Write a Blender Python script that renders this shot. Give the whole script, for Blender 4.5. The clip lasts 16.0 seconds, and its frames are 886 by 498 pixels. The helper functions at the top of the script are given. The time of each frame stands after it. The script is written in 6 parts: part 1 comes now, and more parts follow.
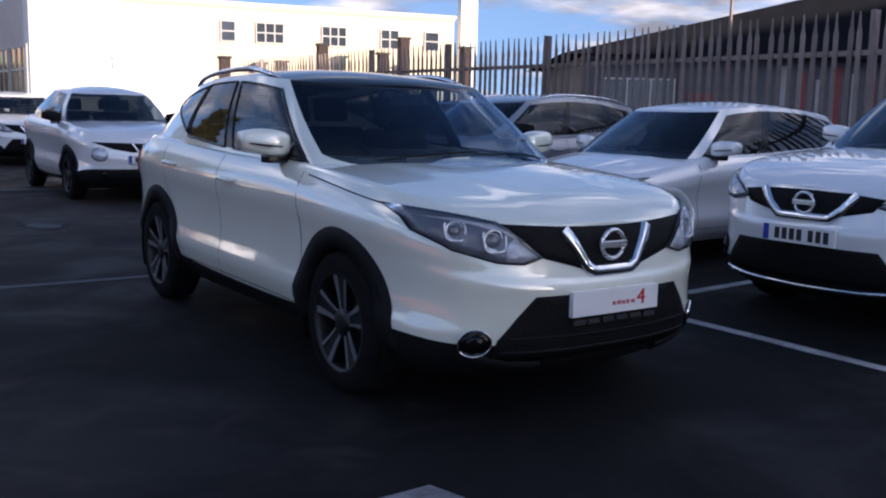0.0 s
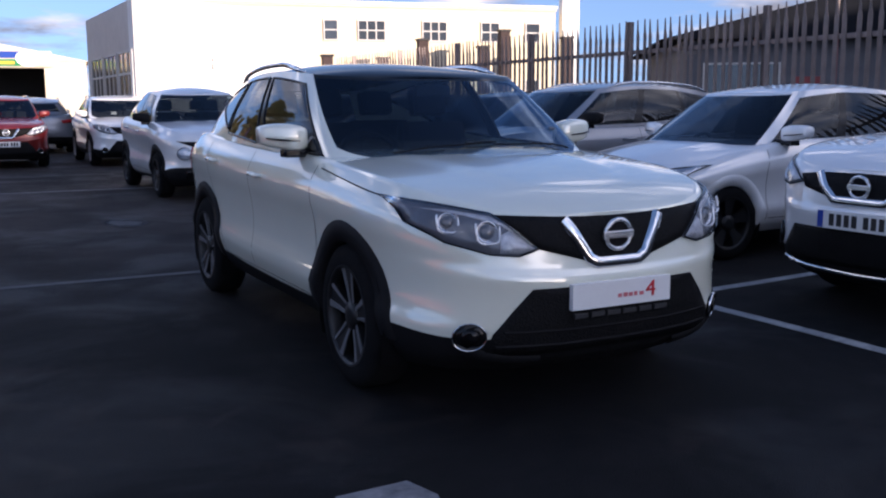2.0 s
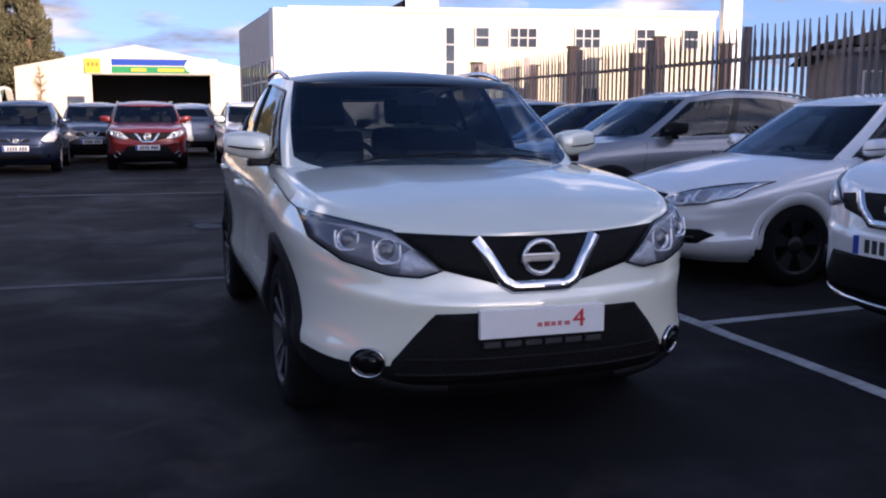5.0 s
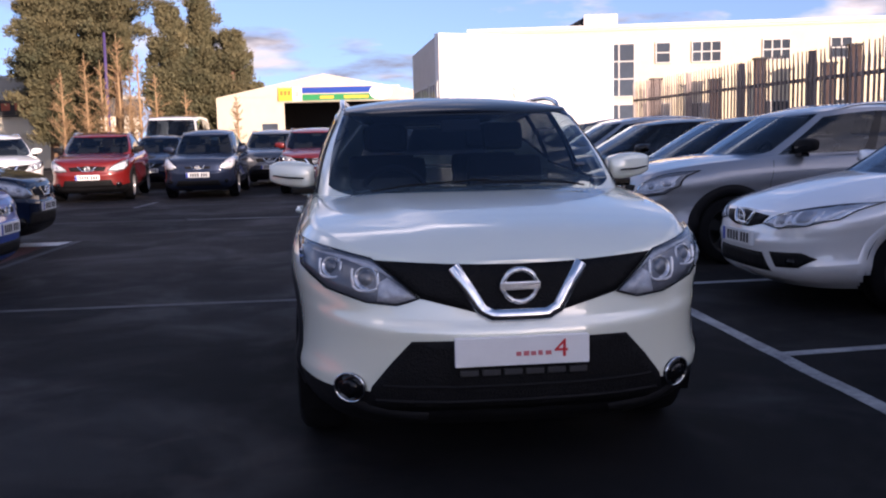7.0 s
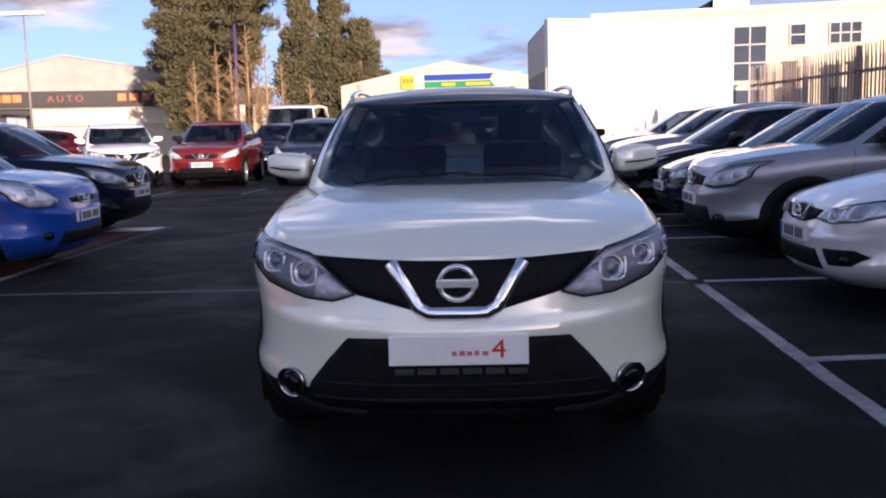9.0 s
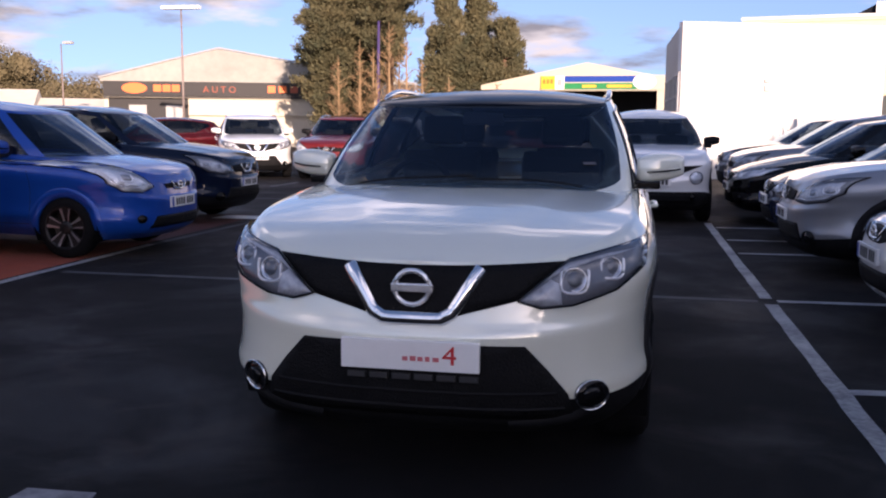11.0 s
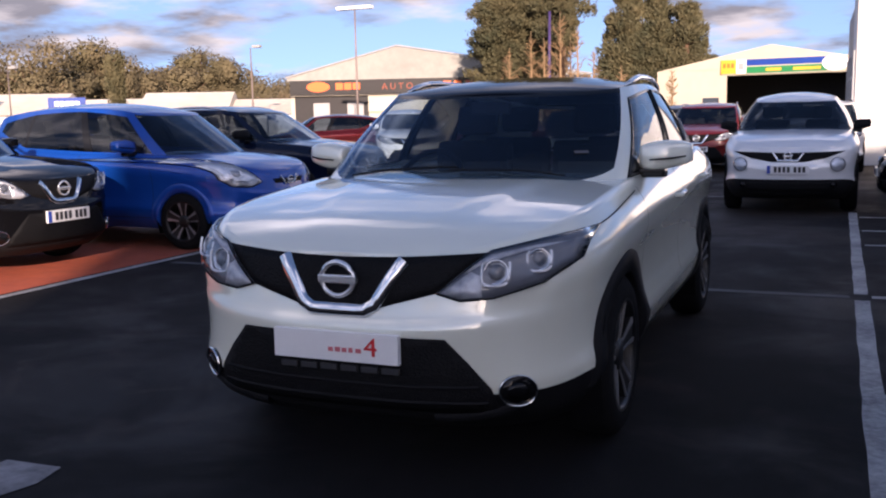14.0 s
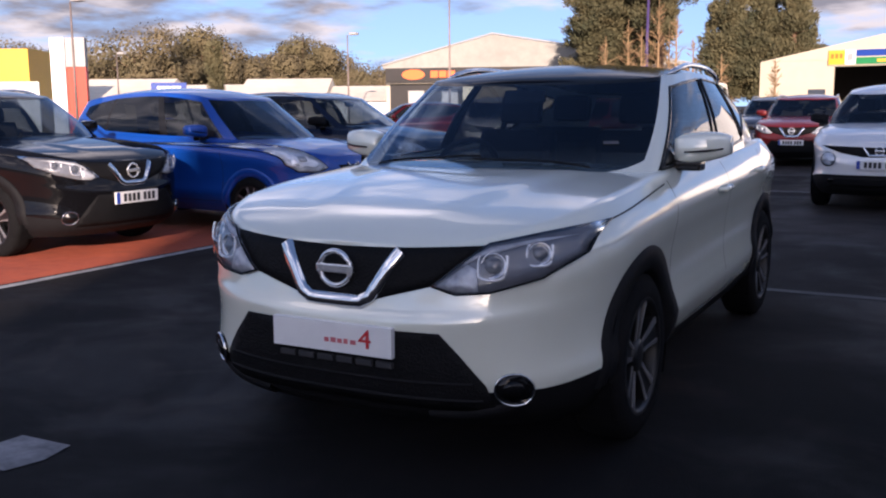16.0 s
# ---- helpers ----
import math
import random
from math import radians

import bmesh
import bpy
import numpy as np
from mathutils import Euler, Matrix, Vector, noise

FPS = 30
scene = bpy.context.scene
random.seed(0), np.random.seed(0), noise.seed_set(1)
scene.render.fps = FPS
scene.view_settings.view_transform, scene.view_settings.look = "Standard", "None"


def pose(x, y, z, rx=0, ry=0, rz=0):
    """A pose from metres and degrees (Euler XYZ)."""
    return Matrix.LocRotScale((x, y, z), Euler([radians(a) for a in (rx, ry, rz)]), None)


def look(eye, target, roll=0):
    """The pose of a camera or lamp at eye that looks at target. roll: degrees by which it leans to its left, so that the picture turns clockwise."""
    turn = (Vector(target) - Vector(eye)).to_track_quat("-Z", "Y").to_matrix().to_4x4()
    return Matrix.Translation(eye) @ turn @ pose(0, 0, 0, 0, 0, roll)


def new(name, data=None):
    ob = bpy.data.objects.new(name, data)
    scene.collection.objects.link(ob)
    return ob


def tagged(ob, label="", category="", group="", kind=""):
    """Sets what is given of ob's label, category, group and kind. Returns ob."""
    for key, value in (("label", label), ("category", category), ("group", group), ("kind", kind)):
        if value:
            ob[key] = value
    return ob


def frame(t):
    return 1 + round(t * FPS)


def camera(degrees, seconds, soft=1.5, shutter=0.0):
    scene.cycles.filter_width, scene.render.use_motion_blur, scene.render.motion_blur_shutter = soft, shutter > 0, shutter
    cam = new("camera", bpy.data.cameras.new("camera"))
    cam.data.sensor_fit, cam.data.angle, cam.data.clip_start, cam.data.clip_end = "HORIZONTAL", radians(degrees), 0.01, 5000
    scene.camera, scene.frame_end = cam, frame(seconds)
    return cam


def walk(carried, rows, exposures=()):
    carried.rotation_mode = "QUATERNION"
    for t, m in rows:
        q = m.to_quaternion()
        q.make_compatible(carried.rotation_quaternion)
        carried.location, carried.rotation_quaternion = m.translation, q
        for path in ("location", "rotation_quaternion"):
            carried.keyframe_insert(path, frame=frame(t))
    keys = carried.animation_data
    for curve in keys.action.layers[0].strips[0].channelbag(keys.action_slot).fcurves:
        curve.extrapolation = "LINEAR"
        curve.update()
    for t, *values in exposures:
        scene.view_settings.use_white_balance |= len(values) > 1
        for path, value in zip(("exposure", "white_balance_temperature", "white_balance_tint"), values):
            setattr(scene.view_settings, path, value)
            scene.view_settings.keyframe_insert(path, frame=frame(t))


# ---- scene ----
import collections

cam = camera(50.3, 16.0, 2.1)
PATH = [
    (0, (-2.979, -2.985, 1.341), (-1.849, -1.36, 1.054), 1.3),
    (0.5, (-2.89, -3.075, 1.342), (-1.824, -1.409, 1.048), -0.2),
    (1, (-2.761, -3.183, 1.344), (-1.761, -1.474, 1.061), -0.5),
    (1.5, (-2.655, -3.206, 1.335), (-1.689, -1.481, 1.036), -0.6),
    (2, (-2.525, -3.183, 1.33), (-1.598, -1.436, 1.027), -0.3),
    (2.5, (-2.385, -3.224, 1.347), (-1.495, -1.457, 1.058), -1.1),
    (3, (-2.176, -3.361, 1.351), (-1.363, -1.55, 1.107), -0.6),
    (3.5, (-2.034, -3.364, 1.34), (-1.275, -1.531, 1.09), 0.1),
    (4, (-1.855, -3.304, 1.333), (-1.131, -1.459, 1.065), 0.9),
    (6.5, (-0.866, -3.49, 1.354), (-0.553, -1.533, 1.088), -2.1),
    (7, (-0.666, -3.536, 1.365), (-0.457, -1.561, 1.122), -1.3),
    (7.5, (-0.509, -3.473, 1.349), (-0.353, -1.494, 1.104), -0.0),
    (8, (-0.353, -3.434, 1.367), (-0.232, -1.454, 1.11), -0.1),
    (8.5, (-0.087, -3.49, 1.372), (-0.085, -1.507, 1.115), -0.9),
    (9, (0.08, -3.476, 1.372), (0.006, -1.495, 1.108), -1.5),
    (11.5, (0.894, -3.28, 1.378), (0.455, -1.347, 1.114), -0.0),
    (12, (1.04, -3.217, 1.377), (0.539, -1.301, 1.101), -1.3),
    (12.5, (1.324, -3.256, 1.376), (0.724, -1.366, 1.109), -1.8),
    (13, (1.447, -3.198, 1.363), (0.794, -1.327, 1.096), -1.8),
    (13.5, (1.55, -3.11, 1.359), (0.842, -1.259, 1.089), -0.8),
    (14, (1.693, -3.051, 1.368), (0.93, -1.223, 1.091), -1.1),
    (14.5, (1.866, -3.03, 1.374), (1.006, -1.244, 1.11), -0.3),
    (15, (1.937, -2.988, 1.369), (1.035, -1.224, 1.092), -1.6),
    (15.5, (1.938, -2.874, 1.36), (1.021, -1.121, 1.068), -1.2),
    (16, (1.963, -2.8, 1.358), (1.017, -1.063, 1.06), -0.4),
]
walk(cam, [(t, look(eye, target, roll)) for t, eye, target, roll in PATH], [(0, 1.01, 6100, 23), (4, 1.13, 6150, 28), (7, 1.07, 6500, 31), (12, 0.92, 6620, 31), (16, 0.90, 6400, 28)])

# ---- light ----
SUN_FROM = Vector((0.46, -0.86, 0.235)).normalized()
world = bpy.data.worlds.new("sky")
scene.world = world
world.use_nodes = True
wn = world.node_tree
sky = wn.nodes.new("ShaderNodeTexSky")
sky.sky_type = "NISHITA"
sky.sun_disc = False
sky.sun_elevation = math.asin(SUN_FROM.z)
sky.sun_rotation = math.atan2(SUN_FROM.x, SUN_FROM.y)
sky.air_density, sky.dust_density, sky.ozone_density = 1.0, 1.4, 2.6
# broken cloud over the blue, from the direction alone
tc = wn.nodes.new("ShaderNodeTexCoord")
sep = wn.nodes.new("ShaderNodeSeparateXYZ")
lift = wn.nodes.new("ShaderNodeMath")
lift.operation, lift.inputs[1].default_value = "ADD", 0.16
floor0 = wn.nodes.new("ShaderNodeMath")
floor0.operation, floor0.inputs[1].default_value = "MAXIMUM", 0.05
dx, dy = wn.nodes.new("ShaderNodeMath"), wn.nodes.new("ShaderNodeMath")
dx.operation = dy.operation = "DIVIDE"
cmap = wn.nodes.new("ShaderNodeCombineXYZ")
cmap.inputs["Z"].default_value = 3.7
raised = wn.nodes.new("ShaderNodeVectorMath")
raised.operation, raised.inputs[1].default_value = "ADD", (0, 0, 0.19)
for a, b in ((tc.outputs["Generated"], sep.inputs[0]), (tc.outputs["Generated"], raised.inputs[0]), (raised.outputs[0], sky.inputs["Vector"]), (sep.outputs["Z"], lift.inputs[0]), (lift.outputs[0], floor0.inputs[0]), (sep.outputs["X"], dx.inputs[0]),
             (sep.outputs["Y"], dy.inputs[0]), (floor0.outputs[0], dx.inputs[1]), (floor0.outputs[0], dy.inputs[1]), (dx.outputs[0], cmap.inputs["X"]), (dy.outputs[0], cmap.inputs["Y"])):
    wn.links.new(a, b)
cn = wn.nodes.new("ShaderNodeTexNoise")
cn.inputs["Scale"].default_value = 1.5
cn.inputs["Detail"].default_value = 7.0
cn.inputs["Roughness"].default_value = 0.55
cr = wn.nodes.new("ShaderNodeValToRGB")
cr.color_ramp.elements[0].position, cr.color_ramp.elements[1].position = 0.46, 0.60
# less cloud overhead than towards the horizon
thin = wn.nodes.new("ShaderNodeMapRange")
thin.inputs["From Min"].default_value, thin.inputs["From Max"].default_value = 0.60, 0.90
thin.inputs["To Min"].default_value, thin.inputs["To Max"].default_value = 0.03, 0.24
cover = wn.nodes.new("ShaderNodeMath")
cover.operation = "SUBTRACT"
cshade = wn.nodes.new("ShaderNodeTexNoise")
cshade.inputs["Scale"].default_value = 2.6
cshade.inputs["Detail"].default_value = 5.0
cramp = wn.nodes.new("ShaderNodeValToRGB")
cramp.color_ramp.elements[0].position, cramp.color_ramp.elements[0].color = 0.40, (2.0, 2.1, 2.3, 1)
cramp.color_ramp.elements[1].position, cramp.color_ramp.elements[1].color = 0.60, (5.8, 5.7, 5.55, 1)
mixc = wn.nodes.new("ShaderNodeMix")
mixc.data_type = "RGBA"
# clouds are whiter high up than in the haze over the roofs
high = wn.nodes.new("ShaderNodeMapRange")
high.inputs["From Min"].default_value, high.inputs["From Max"].default_value = 0.08, 0.5
high.inputs["To Min"].default_value, high.inputs["To Max"].default_value = 0.58, 1.75
lit = wn.nodes.new("ShaderNodeVectorMath")
lit.operation = "SCALE"
bg = wn.nodes["Background"]
bg.inputs["Strength"].default_value = 0.135
for a, b in ((cmap.outputs["Vector"], cn.inputs["Vector"]),
             (cmap.outputs["Vector"], cshade.inputs["Vector"]), (sep.outputs["Z"], thin.inputs["Value"]), (cn.outputs["Fac"], cover.inputs[0]), (thin.outputs[0], cover.inputs[1]), (cover.outputs[0], cr.inputs["Fac"]),
             (cshade.outputs["Fac"], cramp.inputs["Fac"]), (cr.outputs["Color"], mixc.inputs["Factor"]),
             (sep.outputs["Z"], high.inputs["Value"]), (high.outputs[0], lit.inputs["Scale"]), (cramp.outputs["Color"], lit.inputs[0]),
             (sky.outputs["Color"], mixc.inputs["A"]), (lit.outputs[0], mixc.inputs["B"]),
             (mixc.outputs["Result"], bg.inputs["Color"])):
    wn.links.new(a, b)

sun = new("sun", bpy.data.lights.new("sun", "SUN"))
sun.data.energy, sun.data.angle, sun.data.color = 5.0, radians(0.5), (1.0, 0.86, 0.66)
sun.matrix_world = look(SUN_FROM * 50, (0, 0, 0))


# ---- materials ----
def material(name, color, rough=0.5, metal=0.0, coat=0.0, vary=0.0, scale=8.0, bump=0.0, bump_scale=60.0, color2=None, spec=0.5,
             per_object=0.0, stretch=(1, 1, 1), rough_vary=0.0, emit=None):
    m = bpy.data.materials.new(name)
    m.use_nodes = True
    nt = m.node_tree
    p = nt.nodes["Principled BSDF"]
    p.inputs["Base Color"].default_value = (*color, 1)
    p.inputs["Roughness"].default_value = rough
    p.inputs["Metallic"].default_value = metal
    p.inputs["Specular IOR Level"].default_value = spec
    p.inputs["Coat Weight"].default_value = coat
    p.inputs["Coat Roughness"].default_value = 0.04
    if emit:
        p.inputs["Emission Color"].default_value = (*emit[0], 1)
        p.inputs["Emission Strength"].default_value = emit[1]
    coord = nt.nodes.new("ShaderNodeTexCoord")
    mp = nt.nodes.new("ShaderNodeMapping")
    mp.inputs["Scale"].default_value = stretch
    nt.links.new(coord.outputs["Object"], mp.inputs["Vector"])
    if vary or color2:
        n = nt.nodes.new("ShaderNodeTexNoise")
        n.inputs["Scale"].default_value = scale
        n.inputs["Detail"].default_value = 8
        n.inputs["Roughness"].default_value = 0.65
        n2 = nt.nodes.new("ShaderNodeTexNoise")
        n2.inputs["Scale"].default_value = scale * 0.13
        n2.inputs["Detail"].default_value = 4
        av = nt.nodes.new("ShaderNodeMath")
        av.operation = "ADD"
        half = nt.nodes.new("ShaderNodeMath")
        half.operation = "MULTIPLY"
        half.inputs[1].default_value = 0.5
        ramp = nt.nodes.new("ShaderNodeValToRGB")
        ramp.color_ramp.elements[0].position, ramp.color_ramp.elements[1].position = 0.36, 0.64
        c2 = color2 or tuple(c * (1 - vary) for c in color)
        ramp.color_ramp.elements[0].color = (*c2, 1)
        ramp.color_ramp.elements[1].color = (*color, 1)
        for a, b in ((mp.outputs[0], n.inputs["Vector"]), (mp.outputs[0], n2.inputs["Vector"]), (n.outputs["Fac"], av.inputs[0]),
                     (n2.outputs["Fac"], av.inputs[1]), (av.outputs[0], half.inputs[0]), (half.outputs[0], ramp.inputs["Fac"])):
            nt.links.new(a, b)
        out = ramp.outputs["Color"]
        if per_object:
            info = nt.nodes.new("ShaderNodeObjectInfo")
            hsv = nt.nodes.new("ShaderNodeHueSaturation")
            mr = nt.nodes.new("ShaderNodeMapRange")
            mr.inputs["To Min"].default_value, mr.inputs["To Max"].default_value = 1 - per_object, 1 + per_object
            nt.links.new(info.outputs["Random"], mr.inputs["Value"])
            nt.links.new(mr.outputs[0], hsv.inputs["Value"])
            nt.links.new(out, hsv.inputs["Color"])
            out = hsv.outputs["Color"]
        nt.links.new(out, p.inputs["Base Color"])
        if rough_vary:
            mr2 = nt.nodes.new("ShaderNodeMapRange")
            mr2.inputs["To Min"].default_value, mr2.inputs["To Max"].default_value = rough - rough_vary, rough + rough_vary
            nt.links.new(half.outputs[0], mr2.inputs["Value"])
            nt.links.new(mr2.outputs[0], p.inputs["Roughness"])
    if bump:
        b = nt.nodes.new("ShaderNodeTexNoise")
        b.inputs["Scale"].default_value = bump_scale
        b.inputs["Detail"].default_value = 5
        bp = nt.nodes.new("ShaderNodeBump")
        bp.inputs["Strength"].default_value = bump
        bp.inputs["Distance"].default_value = 0.01
        nt.links.new(mp.outputs[0], b.inputs["Vector"])
        nt.links.new(b.outputs["Fac"], bp.inputs["Height"])
        nt.links.new(bp.outputs["Normal"], p.inputs["Normal"])
    return m


def paint(name, color, flake=0.0, vary=0.06, rough=0.38):
    m = material(name, color, rough=rough, metal=flake, coat=1.0, vary=vary, scale=3.0, rough_vary=0.08, spec=0.25 if max(color) > 0.1 else 0.0)
    m.node_tree.nodes["Principled BSDF"].inputs["Coat IOR"].default_value = 2.25 if min(color) > 0.4 else (1.55 if min(color) > 0.05 else 1.4)
    return m


def glass_material(name, tint, rough=0.0, sheen=(0.50, 0.72, 1.0), ior=1.36):
    m = bpy.data.materials.new(name)
    m.use_nodes = True
    nt = m.node_tree
    nt.nodes.remove(nt.nodes["Principled BSDF"])
    out = nt.nodes["Material Output"]
    tr = nt.nodes.new("ShaderNodeBsdfTransparent")
    tr.inputs["Color"].default_value = (*tint, 1)
    gl = nt.nodes.new("ShaderNodeBsdfGlossy")
    gl.inputs["Roughness"].default_value = rough
    gl.inputs["Color"].default_value = (*sheen, 1)
    lw = nt.nodes.new("ShaderNodeLayerWeight")
    lw.inputs["Blend"].default_value = 0.5
    steep = nt.nodes.new("ShaderNodeMath")
    steep.operation, steep.inputs[1].default_value = "POWER", 5.0
    f0 = ((ior - 1) / (ior + 1)) ** 2
    fr = nt.nodes.new("ShaderNodeMath")
    fr.operation, fr.inputs[1].default_value, fr.inputs[2].default_value = "MULTIPLY_ADD", 1 - f0, f0
    mx = nt.nodes.new("ShaderNodeMixShader")
    for a, b in ((lw.outputs["Facing"], steep.inputs[0]), (steep.outputs[0], fr.inputs[0]), (fr.outputs[0], mx.inputs[0]), (tr.outputs[0], mx.inputs[1]), (gl.outputs[0], mx.inputs[2]), (mx.outputs[0], out.inputs[0])):
        nt.links.new(a, b)
    return m


def asphalt_material():
    """Old dark tarmac: aggregate grain, oily and dusty patches, damp sheen here and there."""
    m = material("asphalt", (0.02, 0.02, 0.024), rough=0.8, spec=0.2, bump=0.55, bump_scale=150)
    nt = m.node_tree
    p = nt.nodes["Principled BSDF"]
    co = nt.nodes.new("ShaderNodeTexCoord")

    def field(scale, lo, hi, detail=6.0, twist=0.0):
        n = nt.nodes.new("ShaderNodeTexNoise")
        n.inputs["Scale"].default_value, n.inputs["Detail"].default_value = scale, detail
        n.inputs["Roughness"].default_value, n.inputs["Distortion"].default_value = 0.62, twist
        mr = nt.nodes.new("ShaderNodeMapRange")
        mr.interpolation_type = "SMOOTHSTEP"
        mr.inputs["From Min"].default_value, mr.inputs["From Max"].default_value = lo, hi
        nt.links.new(co.outputs["Object"], n.inputs["Vector"])
        nt.links.new(n.outputs["Fac"], mr.inputs["Value"])
        return mr.outputs[0]

    def blend(fac, a, b):
        mx = nt.nodes.new("ShaderNodeMix")
        mx.data_type = "RGBA"
        nt.links.new(fac, mx.inputs["Factor"])
        for sock, v in ((mx.inputs["A"], a), (mx.inputs["B"], b)):
            if isinstance(v, tuple):
                sock.default_value = (*v, 1)
            else:
                nt.links.new(v, sock)
        return mx.outputs["Result"]
    large = field(0.55, 0.42, 0.62, 5, 0.6)
    patch = field(1.9, 0.52, 0.66, 6, 0.9)
    grain = field(120, 0.35, 0.7, 3)
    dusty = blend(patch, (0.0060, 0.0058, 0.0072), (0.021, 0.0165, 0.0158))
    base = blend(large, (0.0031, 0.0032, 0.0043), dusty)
    # paler brown from y 1.5 to 8, broken up by noise
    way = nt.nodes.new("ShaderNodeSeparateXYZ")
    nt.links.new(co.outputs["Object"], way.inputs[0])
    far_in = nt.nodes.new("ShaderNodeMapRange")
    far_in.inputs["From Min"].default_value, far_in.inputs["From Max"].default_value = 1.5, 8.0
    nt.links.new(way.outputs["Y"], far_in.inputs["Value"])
    paler_far = nt.nodes.new("ShaderNodeMath")
    paler_far.operation = "MULTIPLY"
    nt.links.new(far_in.outputs[0], paler_far.inputs[0])
    nt.links.new(field(0.35, 0.30, 0.62, 5, 0.4), paler_far.inputs[1])
    base = blend(paler_far.outputs[0], base, (0.040, 0.033, 0.031))
    speck = blend(grain, (0.55, 0.55, 0.55), (1.5, 1.5, 1.5))
    mul = nt.nodes.new("ShaderNodeMix")
    mul.data_type, mul.blend_type = "RGBA", "MULTIPLY"
    mul.inputs["Factor"].default_value = 1.0
    nt.links.new(base, mul.inputs["A"])
    nt.links.new(speck, mul.inputs["B"])
    nt.links.new(mul.outputs["Result"], p.inputs["Base Color"])
    sheen = nt.nodes.new("ShaderNodeMapRange")
    sheen.inputs["To Min"].default_value, sheen.inputs["To Max"].default_value = 0.9, 0.62
    nt.links.new(field(0.8, 0.4, 0.68, 4, 0.5), sheen.inputs["Value"])
    nt.links.new(sheen.outputs[0], p.inputs["Roughness"])
    return m


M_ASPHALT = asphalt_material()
M_RED_TARMAC = material("red_tarmac", (0.55, 0.105, 0.04), rough=0.85, color2=(0.34, 0.06, 0.03), scale=7, bump=0.5, bump_scale=120)
nt = M_RED_TARMAC.node_tree
red_in = nt.nodes["Principled BSDF"].inputs["Base Color"]
# shade over the strip's far end, painted into its red as dark maroon
shade_mix = nt.nodes.new("ShaderNodeMix")
shade_mix.data_type = "RGBA"
shade_mix.inputs["B"].default_value = (0.085, 0.027, 0.024, 1)
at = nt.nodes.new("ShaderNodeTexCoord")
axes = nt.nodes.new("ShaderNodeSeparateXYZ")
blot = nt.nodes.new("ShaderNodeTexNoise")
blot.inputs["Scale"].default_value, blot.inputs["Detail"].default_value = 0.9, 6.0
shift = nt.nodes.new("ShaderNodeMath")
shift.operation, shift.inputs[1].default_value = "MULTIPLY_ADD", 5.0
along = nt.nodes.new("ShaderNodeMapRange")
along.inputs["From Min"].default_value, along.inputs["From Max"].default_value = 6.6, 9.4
for a, b in ((red_in.links[0].from_socket, shade_mix.inputs["A"]), (at.outputs["Object"], axes.inputs[0]), (at.outputs["Object"], blot.inputs["Vector"]), (blot.outputs["Fac"], shift.inputs[0]),
             (axes.outputs["Y"], shift.inputs[2]), (shift.outputs[0], along.inputs["Value"]), (along.outputs[0], shade_mix.inputs["Factor"]), (shade_mix.outputs["Result"], red_in)):
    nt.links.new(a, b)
M_FRESH = material("fresh_road_paint", (0.84, 0.84, 0.82), rough=0.6, color2=(0.6, 0.6, 0.59), scale=12, bump=0.2)
M_PURPLE = material("purple_post_paint", (0.07, 0.045, 0.15), rough=0.5, vary=0.3, scale=4)
M_LINE = material("road_paint", (0.47, 0.47, 0.46), rough=0.7, color2=(0.15, 0.15, 0.16), scale=26, bump=0.3)
M_WHITE = paint("pearl_white_paint", (0.81, 0.83, 0.71), 0.08, 0.04, 0.22)
M_WHITE2 = paint("solid_white_paint", (0.81, 0.815, 0.815), 0.05, 0.05, 0.3)
M_SILVER = paint("silver_paint", (0.31, 0.32, 0.345), 0.6)
M_BLACK = paint("black_paint", (0.004, 0.004, 0.005))
M_NAVY = paint("navy_paint", (0.005, 0.010, 0.028), 0.1)
M_GREY = paint("grey_paint", (0.09, 0.10, 0.12), 0.5)
M_BLUE = paint("blue_paint", (0.002, 0.062, 0.36), 0.22)
M_RED = paint("red_paint", (0.125, 0.008, 0.007), 0.1)
M_SLATE = paint("slate_blue_paint", (0.016, 0.023, 0.045), 0.35)
M_PLASTIC = material("black_plastic", (0.011, 0.011, 0.0125), rough=0.65, spec=0.12, vary=0.35, scale=30, bump=0.15, bump_scale=220)
M_GLOSSBLACK = material("gloss_black", (0.006, 0.006, 0.007), rough=0.12, vary=0.3, scale=20, spec=0.3)
M_CHROME = material("chrome", (0.80, 0.81, 0.82), rough=0.07, metal=1.0, vary=0.08, scale=14)
M_BADGE = material("satin_chrome", (0.80, 0.81, 0.82), rough=0.24, metal=0.75, vary=0.12, scale=40)
M_ALLOY = material("machined_alloy", (0.33, 0.33, 0.345), rough=0.3, metal=0.6, vary=0.2, scale=25)
M_DARKALLOY = material("dark_alloy", (0.008, 0.008, 0.009), rough=0.45, metal=0.1, vary=0.3, scale=25)
M_TYRE = material("tyre_rubber", (0.010, 0.010, 0.011), rough=0.95, spec=0.08, vary=0.4, scale=20, bump=0.4, bump_scale=90)
M_SEAM = material("panel_gap", (0.012, 0.012, 0.013), rough=0.8)
M_GLASS = glass_material("tinted_car_glass", (0.41, 0.49, 0.57), 0.0, (0.55, 0.75, 1.0), 1.42)
M_DOORGLASS = glass_material("clear_door_glass", (0.74, 0.80, 0.82), 0.0, (0.92, 0.96, 1.0), 1.6)
M_ROWGLASS = glass_material("green_tinted_windscreen", (0.22, 0.27, 0.32), 0.0, (0.70, 0.85, 1.0), 1.5)
M_ROWDOOR = glass_material("tinted_door_glass", (0.34, 0.38, 0.41), 0.0, (0.92, 0.96, 1.0), 1.55)
